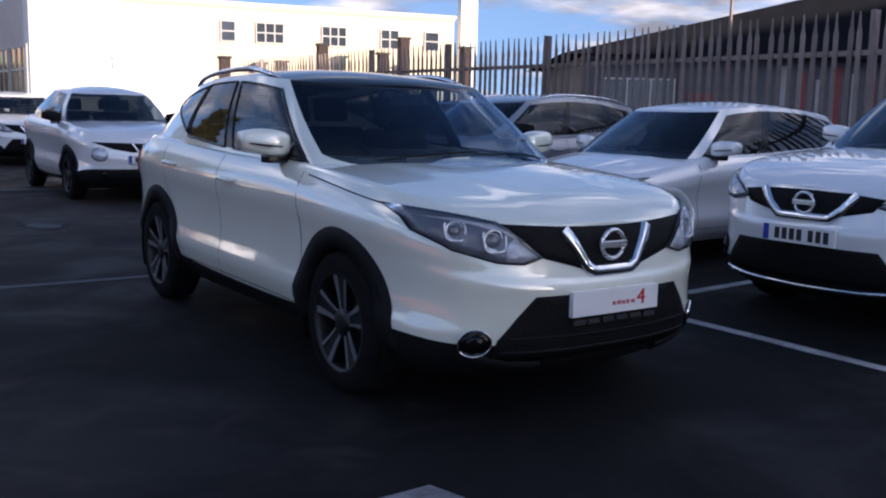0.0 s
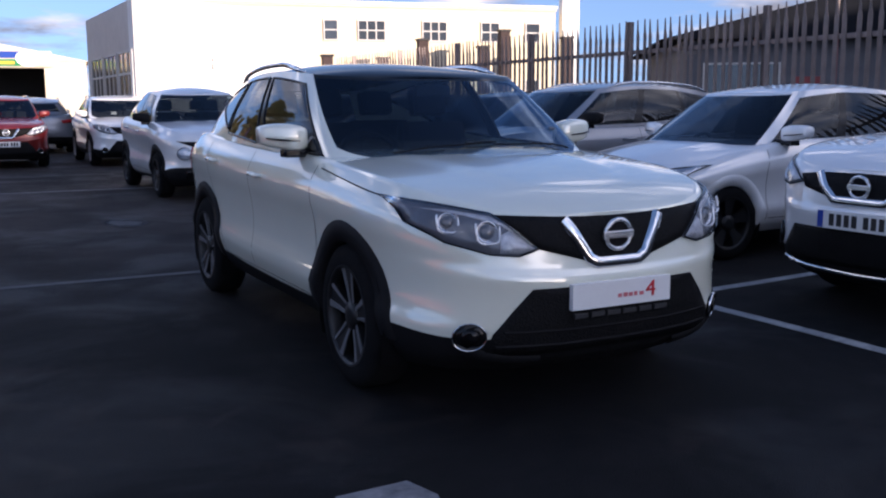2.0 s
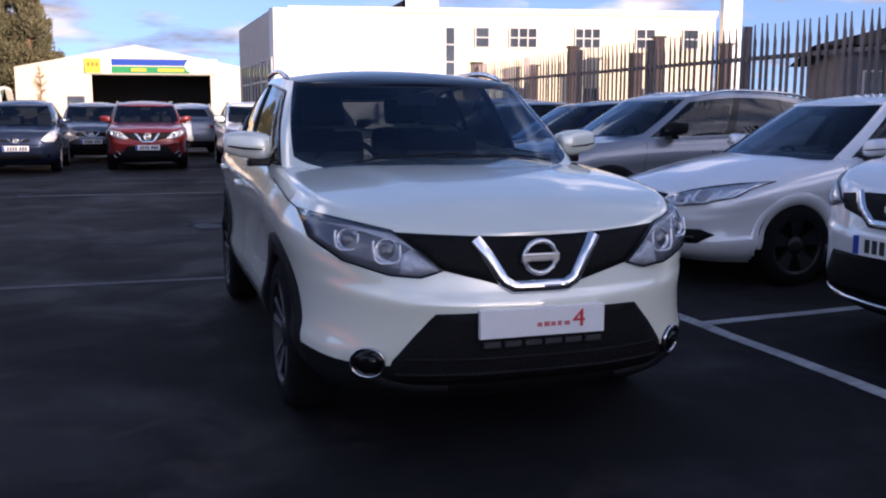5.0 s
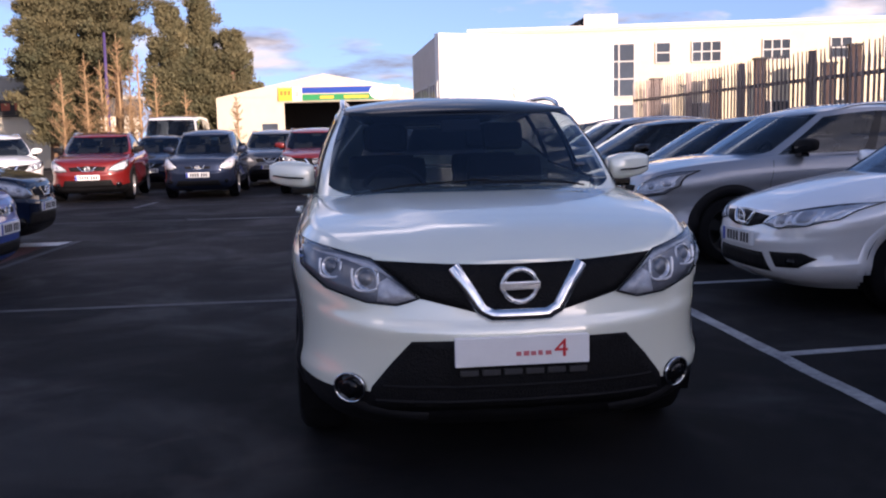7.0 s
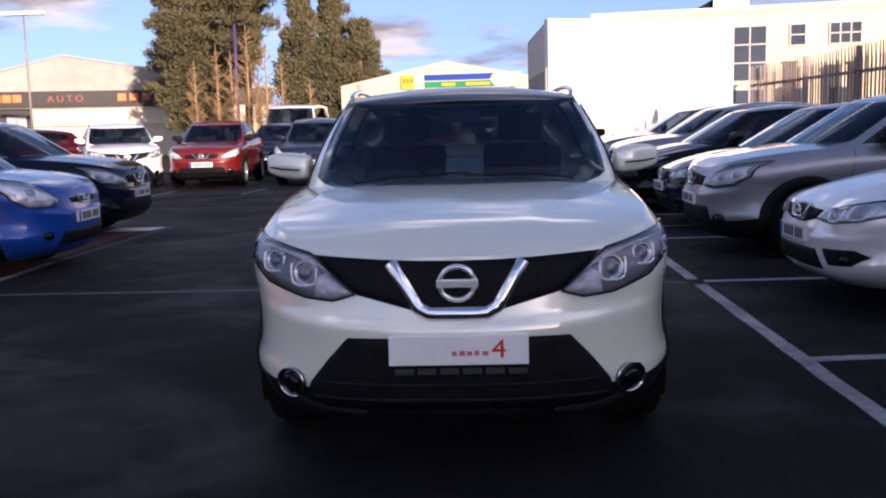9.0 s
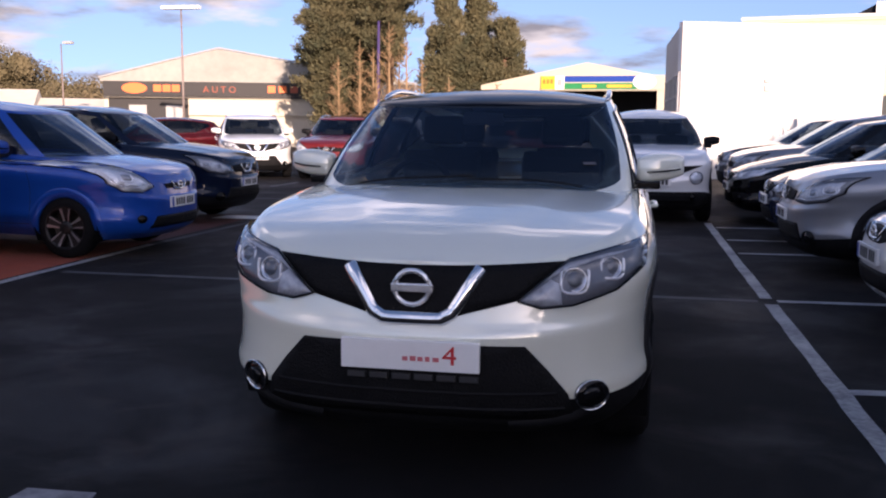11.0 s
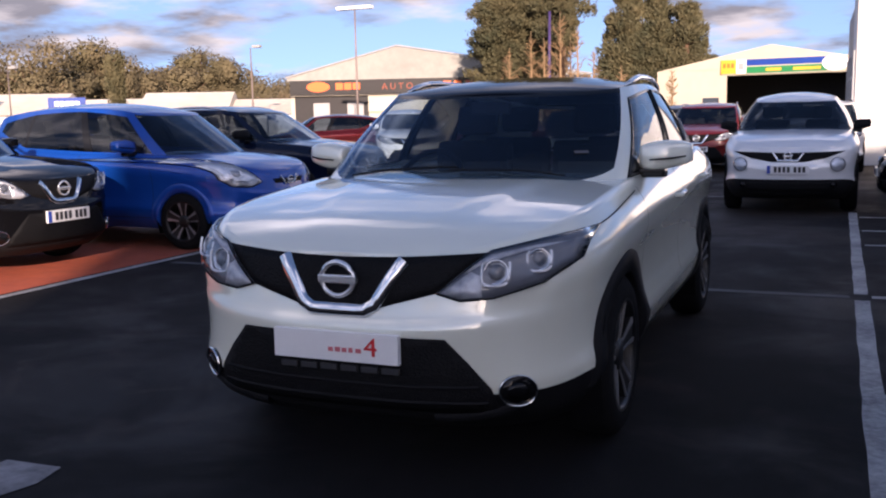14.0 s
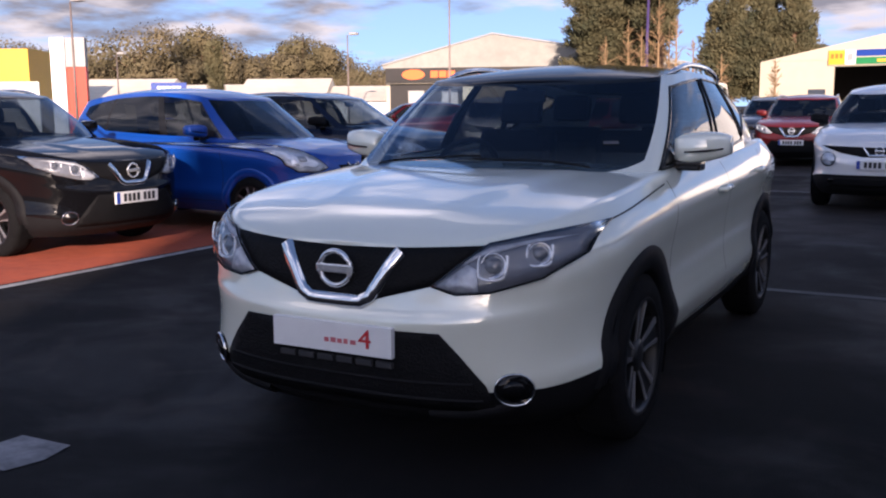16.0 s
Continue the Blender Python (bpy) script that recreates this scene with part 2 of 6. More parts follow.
M_DARKGLASS = glass_material("privacy_glass", (0.08, 0.085, 0.085), 0.0, (0.92, 0.96, 1.0), 1.6)
M_LENS = glass_material("headlamp_lens", (0.9, 0.92, 0.95), 0.0, (0.85, 0.93, 1.0), 1.45)
M_REFLECT = material("headlamp_reflector", (0.92, 0.93, 0.95), rough=0.2, metal=0.55, vary=0.3, scale=30, bump=0.5, bump_scale=60)
M_TRIM = material("dark_trim", (0.009, 0.009, 0.010), rough=0.8, vary=0.4, scale=25)
M_WELL = material("wheel_well_liner", (0.007, 0.007, 0.008), rough=0.95, spec=0.05, vary=0.4, scale=15)
M_SEAT = material("seat_fabric", (0.013, 0.013, 0.015), rough=0.9, vary=0.3, scale=60, bump=0.4, bump_scale=200)
M_PLATE = material("white_plate", (0.78, 0.78, 0.77), rough=0.35, vary=0.06, scale=20)
M_PLATETEXT = material("plate_marks", (0.02, 0.02, 0.022), rough=0.5)
M_PLATEBLUE = material("plate_blue_band", (0.02, 0.06, 0.35), rough=0.4)
M_REDINK = material("red_ink", (0.55, 0.02, 0.025), rough=0.4)
M_PINKINK = material("pink_ink", (0.55, 0.14, 0.16), rough=0.45)
M_REDLAMP = material("red_lamp", (0.4, 0.01, 0.012), rough=0.2, coat=1)
M_PLASTER = material("white_plaster", (0.76, 0.75, 0.725), rough=0.9, vary=0.07, scale=3, bump=0.2, bump_scale=40)
M_BEIGE = material("cream_plaster", (0.72, 0.62, 0.44), rough=0.9, vary=0.12, scale=2.5, bump=0.2, bump_scale=40)
M_CLAD = material("grey_cladding", (0.40, 0.39, 0.38), rough=0.6, vary=0.15, scale=3)
M_CREAM_CLAD = material("cream_cladding", (0.56, 0.50, 0.39), rough=0.6, vary=0.12, scale=2)
M_ROOFGREY = material("roof_sheet", (0.36, 0.35, 0.315), rough=0.75, vary=0.3, scale=2, stretch=(1, 1, 1))
M_SHEDROOF = material("pale_shed_sheet", (0.85, 0.76, 0.62), rough=0.75, vary=0.25, scale=1.5)
M_WINDOW = material("window_glass", (0.05, 0.06, 0.075), rough=0.06, vary=0.3, scale=2, spec=0.8)
M_FRAME = material("window_frame", (0.55, 0.53, 0.5), rough=0.5, vary=0.1)
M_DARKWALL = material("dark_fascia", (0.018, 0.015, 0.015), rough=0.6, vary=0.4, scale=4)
M_GALV = material("galvanised_steel", (0.26, 0.205, 0.185), rough=0.6, metal=0.25, vary=0.4, scale=6, per_object=0.25)
M_BRICK = material("dark_brick", (0.07, 0.045, 0.042), rough=0.9, vary=0.5, scale=12, bump=0.5)
M_BARK = material("bark", (0.22, 0.13, 0.08), rough=0.95, vary=0.5, scale=12, bump=0.8, bump_scale=30, stretch=(1, 1, 0.2))
M_CONIFER = material("conifer_foliage", (0.150, 0.118, 0.054), rough=0.85, color2=(0.042, 0.052, 0.026), scale=1.0)
M_HEDGE = material("far_foliage", (0.165, 0.118, 0.068), rough=0.95, color2=(0.105, 0.095, 0.045), scale=0.12)
M_YELLOW = material("yellow_panel", (0.80, 0.43, 0.03), rough=0.5, vary=0.1)
M_SIGNBLUE = material("blue_panel", (0.01, 0.05, 0.30), rough=0.4, vary=0.1)
M_SIGNGREEN = material("green_panel", (0.01, 0.22, 0.07), rough=0.4, vary=0.1)
M_SIGNRED = material("red_panel", (0.6, 0.05, 0.02), rough=0.4, vary=0.1)
M_ORANGE = material("orange_letters", (0.85, 0.16, 0.02), rough=0.5)
M_RUST = material("dim_orange_letters", (0.38, 0.075, 0.03), rough=0.5, vary=0.3, scale=3)
M_WHITELET = material("white_letters", (0.85, 0.85, 0.85), rough=0.5)
M_DARKRED = paint("dark_red_paint", (0.045, 0.005, 0.007), 0.2)
M_SATIN = material("satin_grey", (0.03, 0.03, 0.033), rough=0.65, metal=0.2, vary=0.2, scale=14)
M_GREYWALL = material("grey_wall", (0.13, 0.13, 0.145), rough=0.8, vary=0.3, scale=2)
M_DARKROOF = material("dark_roof", (0.016, 0.018, 0.024), rough=0.9, spec=0.1, vary=0.4, scale=2)
M_REDDOOR = material("faded_red", (0.32, 0.06, 0.06), rough=0.6, vary=0.3, scale=5)
M_WARMGLASS = material("warm_window_glass", (0.12, 0.085, 0.055), rough=0.12, vary=0.5, scale=1.5, spec=0.8)
M_SIDECLAD = material("grey_brown_cladding", (0.60, 0.55, 0.50), rough=0.7, vary=0.2, scale=3)
M_LAMPBOX = material("lamp_housing", (0.20, 0.205, 0.22), rough=0.3, metal=0.1, vary=0.4, scale=22)
M_LAMPDARK = material("lamp_bezel", (0.17, 0.175, 0.195), rough=0.25, vary=0.3, scale=25)
M_BOWL = material("lamp_bowl_chrome", (0.60, 0.62, 0.66), rough=0.2, metal=0.8, vary=0.3, scale=30)
M_BULB = material("projector_glass", (0.10, 0.105, 0.12), rough=0.05, metal=0.2, coat=1.0, vary=0.2, scale=20)
M_LAMPMID = material("lamp_reflector_grey", (0.66, 0.67, 0.70), rough=0.25, metal=0.15, vary=0.5, scale=35, bump=0.4, bump_scale=50)
M_PROJ = material("projector_lens", (0.45, 0.46, 0.49), rough=0.16, metal=0.3, vary=0.3, scale=20)
M_GRILLE = material("grille_black", (0.009, 0.009, 0.010), rough=0.55, vary=0.4, scale=40, bump=0.6, bump_scale=110, spec=0.1)
M_FADED = material("faded_road_paint", (0.105, 0.105, 0.11), rough=0.8, color2=(0.025, 0.025, 0.028), scale=5)
M_PATCH = material("worn_patch_paint", (0.32, 0.32, 0.33), rough=0.8, color2=(0.10, 0.10, 0.11), scale=10)

M_ROOFGLASS = material("dark_roof_glass", (0.006, 0.008, 0.014), rough=0.08, vary=0.3, scale=6, spec=0.5)
M_ROOFGLASS.node_tree.nodes["Principled BSDF"].inputs["IOR"].default_value = 1.12
M_DULL = material("dull_sticker", (0.08, 0.08, 0.09), rough=0.6)
M_TWIG = material("golden_twigs", (0.36, 0.23, 0.12), rough=0.95, vary=0.4, scale=6)
M_SMUDGE = material("pale_smudge", (0.06, 0.062, 0.07), rough=0.85, color2=(0.024, 0.025, 0.03), scale=5)


nt = M_SMUDGE.node_tree
gen = nt.nodes.new("ShaderNodeTexCoord")
ctr = nt.nodes.new("ShaderNodeVectorMath")
ctr.operation, ctr.inputs[1].default_value = "DISTANCE", (0.5, 0.5, 0.5)
flat = nt.nodes.new("ShaderNodeVectorMath")
flat.operation, flat.inputs[1].default_value = "MULTIPLY", (1, 1, 0)
put = nt.nodes.new("ShaderNodeVectorMath")
put.operation, put.inputs[1].default_value = "ADD", (0, 0, 0.5)
rag = nt.nodes.new("ShaderNodeTexNoise")
rag.inputs["Scale"].default_value, rag.inputs["Detail"].default_value = 3.5, 6.0
wob = nt.nodes.new("ShaderNodeMath")
wob.operation, wob.inputs[1].default_value = "MULTIPLY_ADD", 0.45
fade = nt.nodes.new("ShaderNodeMapRange")
fade.interpolation_type = "SMOOTHSTEP"
fade.inputs["From Min"].default_value, fade.inputs["From Max"].default_value = 0.66, 0.30
for a, b in ((gen.outputs["Generated"], flat.inputs[0]), (flat.outputs[0], put.inputs[0]), (put.outputs[0], ctr.inputs[0]), (gen.outputs["Generated"], rag.inputs["Vector"]), (rag.outputs["Fac"], wob.inputs[0]),
             (ctr.outputs["Value"], wob.inputs[2]), (wob.outputs[0], fade.inputs["Value"]), (fade.outputs[0], nt.nodes["Principled BSDF"].inputs["Alpha"])):
    nt.links.new(a, b)


# ---- mesh helpers ----
def link_mesh(name, bm, mat, parent=None, label="", smooth=False):
    me = bpy.data.meshes.new(name)
    bm.to_mesh(me)
    bm.free()
    if smooth:
        me.shade_smooth()
    for m in (mat if isinstance(mat, (list, tuple)) else [mat]):
        me.materials.append(m)
    ob = new(name, me)
    if parent:
        ob.parent = parent
    if label:
        tagged(ob, label)
    return ob


def part(name, bm, mat, parent, label="", smooth=False):
    return link_mesh(name, bm, mat, parent, label, smooth)


def thing(name, label, category, group="", m=None, kind=""):
    ob = new(name)
    tagged(ob, label, category, group, kind)
    if m is not None:
        ob.matrix_basis = m
    return ob


def box(bm, x0, x1, y0, y1, z0, z1, m=None):
    v = [bm.verts.new((x, y, z)) for z in (z0, z1) for y in (y0, y1) for x in (x0, x1)]
    if m is not None:
        for a in v:
            a.co = m @ a.co
    for f in ((0, 2, 3, 1), (4, 5, 7, 6), (0, 1, 5, 4), (2, 6, 7, 3), (0, 4, 6, 2), (1, 3, 7, 5)):
        bm.faces.new([v[i] for i in f])
    return bm


def boxm(x0, x1, y0, y1, z0, z1, m=None, bevel=0.0):
    bm = box(bmesh.new(), x0, x1, y0, y1, z0, z1, m)
    if bevel:
        bmesh.ops.bevel(bm, geom=bm.edges[:], offset=bevel, segments=2, affect="EDGES", profile=0.6)
    return bm


def tube(bm, pts, r, n=8, caps=True):
    """A tube along points; r is one radius or one for each point."""
    rr = r if isinstance(r, (list, tuple)) else [r] * len(pts)
    pts = [Vector(p) for p in pts]
    rings = []
    for i, p in enumerate(pts):
        d = (pts[min(i + 1, len(pts) - 1)] - pts[max(i - 1, 0)]).normalized()
        up = Vector((0, 0, 1)) if abs(d.z) < 0.9 else Vector((0, 1, 0))
        a = d.cross(up).normalized()
        b = d.cross(a)
        rings.append([bm.verts.new(p + (a * math.cos(2 * math.pi * k / n) + b * math.sin(2 * math.pi * k / n)) * rr[i]) for k in range(n)])
    for r0, r1 in zip(rings, rings[1:]):
        for k in range(n):
            bm.faces.new((r0[k], r0[(k + 1) % n], r1[(k + 1) % n], r1[k]))
    if caps:
        bm.faces.new(rings[0][::-1])
        bm.faces.new(rings[-1])
    return bm


def lathe(bm, prof, n=32, m=None):
    """Turns (radius, x) pairs round the x axis."""
    rings = []
    for r, x in prof:
        rings.append([bm.verts.new((m or Matrix()) @ Vector((x, r * math.cos(2 * math.pi * k / n), r * math.sin(2 * math.pi * k / n)))) for k in range(n)])
    for a, b in zip(rings, rings[1:]):
        for k in range(n):
            bm.faces.new((a[k], a[(k + 1) % n], b[(k + 1) % n], b[k]))
    return bm


def spline(ctrl, n, closed=False):
    """n points on a Catmull-Rom curve through ctrl (rows of numbers), even in the control index."""
    c = np.array(ctrl, float)
    k = len(c)
    u = np.linspace(0, k - 1, n)
    i = np.clip(u.astype(int), 0, k - 2)
    f = (u - i)[:, None]
    ext = np.vstack([2 * c[0] - c[1], c, 2 * c[-1] - c[-2]])
    p0, p1, p2, p3 = ext[i], ext[i + 1], ext[i + 2], ext[i + 3]
    return 0.5 * (2 * p1 + (p2 - p0) * f + (2 * p0 - 5 * p1 + 4 * p2 - p3) * f ** 2 + (3 * p1 - p0 - 3 * p2 + p3) * f ** 3)


def curve_at(ctrl, x):
    """A smooth height over x from (x, value) pairs."""
    c = np.array(ctrl, float)
    xs, ys = c[:, 0], c[:, 1]
    d = np.gradient(ys, xs)
    x = np.clip(x, xs[0], xs[-1])
    i = np.clip(np.searchsorted(xs, x) - 1, 0, len(xs) - 2)
    h = xs[i + 1] - xs[i]
    t = (x - xs[i]) / h
    return ((2 * t ** 3 - 3 * t ** 2 + 1) * ys[i] + (t ** 3 - 2 * t ** 2 + t) * h * d[i] + (-2 * t ** 3 + 3 * t ** 2) * ys[i + 1] + (t ** 3 - t ** 2) * h * d[i + 1])


def grid_faces(bm, rows, keep=None, flip=False):
    """Quads between rows of points; keep(i, j) tells which cells stay."""
    vs = [[None] * len(rows[0]) for _ in rows]

    def vert(i, j):
        if vs[i][j] is None:
            vs[i][j] = bm.verts.new(rows[i][j])
        return vs[i][j]
    for i in range(len(rows) - 1):
        for j in range(len(rows[0]) - 1):
            if keep is None or keep(i, j):
                f = (vert(i, j), vert(i, j + 1), vert(i + 1, j + 1), vert(i + 1, j))
                try:
                    bm.faces.new(f[::-1] if flip else f)
                except ValueError:
                    pass
    return bm


# ---- cars ----
from mathutils.bvhtree import BVHTree

SEG = 9


def project(bvh, a, b, view):
    """The body's surface and normal under a point of the front, rear, side or top view."""
    o, d = {"front": ((a, -2, b), (0, 1, 0)), "rear": ((a, 9, b), (0, -1, 0)), "side+": ((3, a, b), (-1, 0, 0)),
            "side-": ((-3, a, b), (1, 0, 0)), "top": ((a, b, 4), (0, 0, -1))}[view]
    hit, nrm, _, _ = bvh.ray_cast(Vector(o), Vector(d))
    if hit is None:
        hit, nrm, _, _ = bvh.find_nearest(Vector(o) + Vector(d) * 2.2)
    if nrm.dot(Vector(d)) > 0:
        nrm = -nrm
    return hit, nrm


def panel(bvh, poly, view, lift=0.006, depth=0.02, fine=0.036):
    """A thin shell that lies on the body: a polygon of one view, wrapped onto the surface."""
    bm = bmesh.new()
    pts = []
    for p, q in zip(poly, poly[1:] + poly[:1]):
        n = max(1, int(math.hypot(q[0] - p[0], q[1] - p[1]) / fine))
        pts += [(p[0] + (q[0] - p[0]) * k / n, p[1] + (q[1] - p[1]) * k / n) for k in range(n)]
    bm.faces.new([bm.verts.new((x, y, 0)) for x, y in pts])
    bmesh.ops.triangulate(bm, faces=bm.faces[:])
    for _ in range(6):
        long = [e for e in bm.edges if e.calc_length() > fine * 1.4]
        if long:
            bmesh.ops.subdivide_edges(bm, edges=long, cuts=1)
            bmesh.ops.triangulate(bm, faces=[f for f in bm.faces if len(f.verts) > 3])
    edge = [e for e in bm.edges if len(e.link_faces) == 1]
    skirt = {}
    for v in bm.verts:
        hit, nrm = project(bvh, v.co.x, v.co.y, view)
        skirt[v] = (hit + nrm * lift, hit - nrm * (depth - lift))
    low = {}
    for e in edge:
        for v in e.verts:
            if v not in low:
                low[v] = bm.verts.new(skirt[v][1])
    for v, (top, _) in skirt.items():
        v.co = top
    for e in edge:
        a, b = e.verts
        bm.faces.new((a, b, low[b], low[a]))
    bmesh.ops.recalc_face_normals(bm, faces=bm.faces[:])
    return bm


def border(bm):
    """The outline of an open sheet, as a closed run of points."""
    edges = [e for e in bm.edges if len(e.link_faces) == 1]
    if not edges:
        return None
    follow = collections.defaultdict(list)
    for e in edges:
        for v in e.verts:
            follow[v].append(e)
    e, v = edges[0], edges[0].verts[0]
    run = [v.co.copy()]
    for _ in range(len(edges)):
        v = e.other_vert(v)
        run.append(v.co.copy())
        e = next((f for f in follow[v] if f is not e), None)
        if e is None:
            break
    return run


def ribbon(bvh, line, view, width=0.008, lift=0.003, fine=0.05, thick=0.0, bm=None):
    """A band along a line of one view, wrapped onto the body; thick gives it a raised section."""
    bm = bm or bmesh.new()
    pts = []
    for p, q in zip(line, line[1:]):
        n = max(1, int(math.hypot(q[0] - p[0], q[1] - p[1]) / fine))
        pts += [Vector((p[0] + (q[0] - p[0]) * k / n, p[1] + (q[1] - p[1]) * k / n)) for k in range(n)]
    pts.append(Vector(line[-1]))
    prev = None
    for i, p in enumerate(pts):
        d = (pts[min(i + 1, len(pts) - 1)] - pts[max(i - 1, 0)]).normalized()
        s = Vector((-d.y, d.x)) * width / 2
        row = []
        for k, h in ((-1, lift - 0.004), (-0.7, lift + thick), (0.7, lift + thick), (1, lift - 0.004)) if thick else ((-1, lift), (1, lift)):
            hit, nrm = project(bvh, p.x + s.x * k, p.y + s.y * k, view)
            row.append(bm.verts.new(hit + nrm * h))
        if prev:
            for a, b, c, e in zip(prev, prev[1:], row[1:], row):
                bm.faces.new((a, b, c, e))
        prev = row
    return bm


def squared(v):
    """A circle's coordinate, drawn towards a rounded square."""
    return math.copysign(abs(v) ** 0.6, v)


def mirrored(poly):
    return [(-x, y) for x, y in poly][::-1]


def wheel(parent, m, r, width, style, side):
    """A wheel with its own tyre and rim; side is +1 or -1, the face that looks out."""
    hub = new("wheel")
    hub.parent = parent
    hub.matrix_basis = m
    rim_r = r * 0.70
    w = width / 2
    part("tyre", lathe(bmesh.new(), [(rim_r, -w), (rim_r + 0.02, -w - 0.004), (r - 0.04, -w), (r - 0.008, -w * 0.8), (r, -w * 0.5), (r, w * 0.5), (r - 0.008, w * 0.8),
                                     (r - 0.04, w), (rim_r + 0.02, w + 0.004), (rim_r, w)], 40), M_TYRE, hub, "", True)
    bm = bmesh.new()
    lathe(bm, [(rim_r + 0.004, w), (rim_r - 0.012, w + 0.002), (rim_r - 0.02, w - 0.02), (rim_r - 0.03, -w + 0.02), (rim_r, -w)], 40)
    part("rim", bm, M_ALLOY if style == "ten" else M_DARKALLOY, hub, "", True)
    bm = bmesh.new()
    lathe(bm, [(rim_r - 0.02, -0.01), (0.12, -0.03), (0.001, -0.03)], 24)
    part("brake_disc", bm, M_DARKALLOY, hub)
    bm, bm2 = bmesh.new(), bmesh.new()
    n = {"five": 5, "dark": 5, "ten": 10}[style]
    for k in range(n):
        a = 2 * math.pi * (k + 0.25) / n
        rot = Matrix.Rotation(a, 4, "X")
        spread, half = (0.34, 0.055) if n == 5 else (0.1, 0.022)
        for b0, e0, e1 in ((bm, -1.0, 1.0), (bm2, -0.96, -0.66), (bm2, 0.46, 0.96)):
            x1 = (w - 0.012) if b0 is bm else (w - 0.006)
            v = []
            for rr, hw, x in ((0.05, half * 0.5, x1 - 0.022), (rim_r * 0.55, half * 0.75, x1 - 0.012), (rim_r - 0.01, half * 1.25, x1)):
                v.append([b0.verts.new(rot @ Vector((xx, rr, e * hw))) for e, xx in ((e0, x), (e1, x), (e1, x - 0.035), (e0, x - 0.035))])
            for p, q in zip(v, v[1:]):
                for i in range(4):
                    b0.faces.new((p[i], p[(i + 1) % 4], q[(i + 1) % 4], q[i]))
    part("spokes", bm, M_DARKALLOY if style != "ten" else M_ALLOY, hub)
    if style == "five":
        part("spoke_facing", bm2, M_ALLOY, hub, "bright machined spoke faces")
    else:
        bm2.free()
    bm = bmesh.new()
    lathe(bm, [(0.07, w - 0.045), (0.068, w - 0.022), (0.03, w - 0.016), (0.0005, w - 0.016)], 20)
    part("hub_cap", bm, M_ALLOY if style == "ten" else M_DARKALLOY, hub, "", True)
    return hub


def lamp_cells(bvh, lamp, cells, wedge, sgn):
    """The inside of a clear headlamp: two chrome bowls with projectors, bright guides under them, a pale side reflector."""
    for poly, mat, lift in wedge:
        part("reflector", panel(bvh, poly if sgn > 0 else mirrored(poly), "front", lift, 0.006), mat, lamp, "pale ribbed reflector", True)
    for cx, cz, r in cells:
        hit, nrm = project(bvh, sgn * cx, cz, "front")
        ahead = (nrm + Vector((0, -0.9, 0))).normalized()
        side = Vector((0, 0, 1)).cross(ahead).normalized()
        up = ahead.cross(side)
        m = Matrix((ahead, side, up)).transposed().to_4x4()
        m.translation = hit + nrm * 0.006
        b = lathe(bmesh.new(), [(r * 0.98, 0.003), (r * 0.92, 0.004), (r * 0.82, 0.001), (r * 0.6, -0.004), (r * 0.001, -0.005)], 24, m)
        bowl = part("bowl", b, M_BOWL, lamp, "chrome lamp bowl", True)
        b = lathe(bmesh.new(), [(r * 0.70, -0.004), (r * 0.64, 0.004), (r * 0.46, 0.009), (r * 0.20, 0.012), (r * 0.001, 0.0125)], 20, m)
        part("projector", b, M_BULB, bowl, "dark glass projector", True)
        path = []
        for a in range(-215, 40, 12):
            c, s_ = math.cos(math.radians(a)), math.sin(math.radians(a))
            path.append(m @ Vector((0.009, r * 1.10 * squared(c) + 0.12 * r * s_ * sgn, r * 1.10 * squared(s_))))
        part("light_guide", tube(bmesh.new(), path, r * 0.14, 6), M_REFLECT, lamp, "bright curved light guide", True)


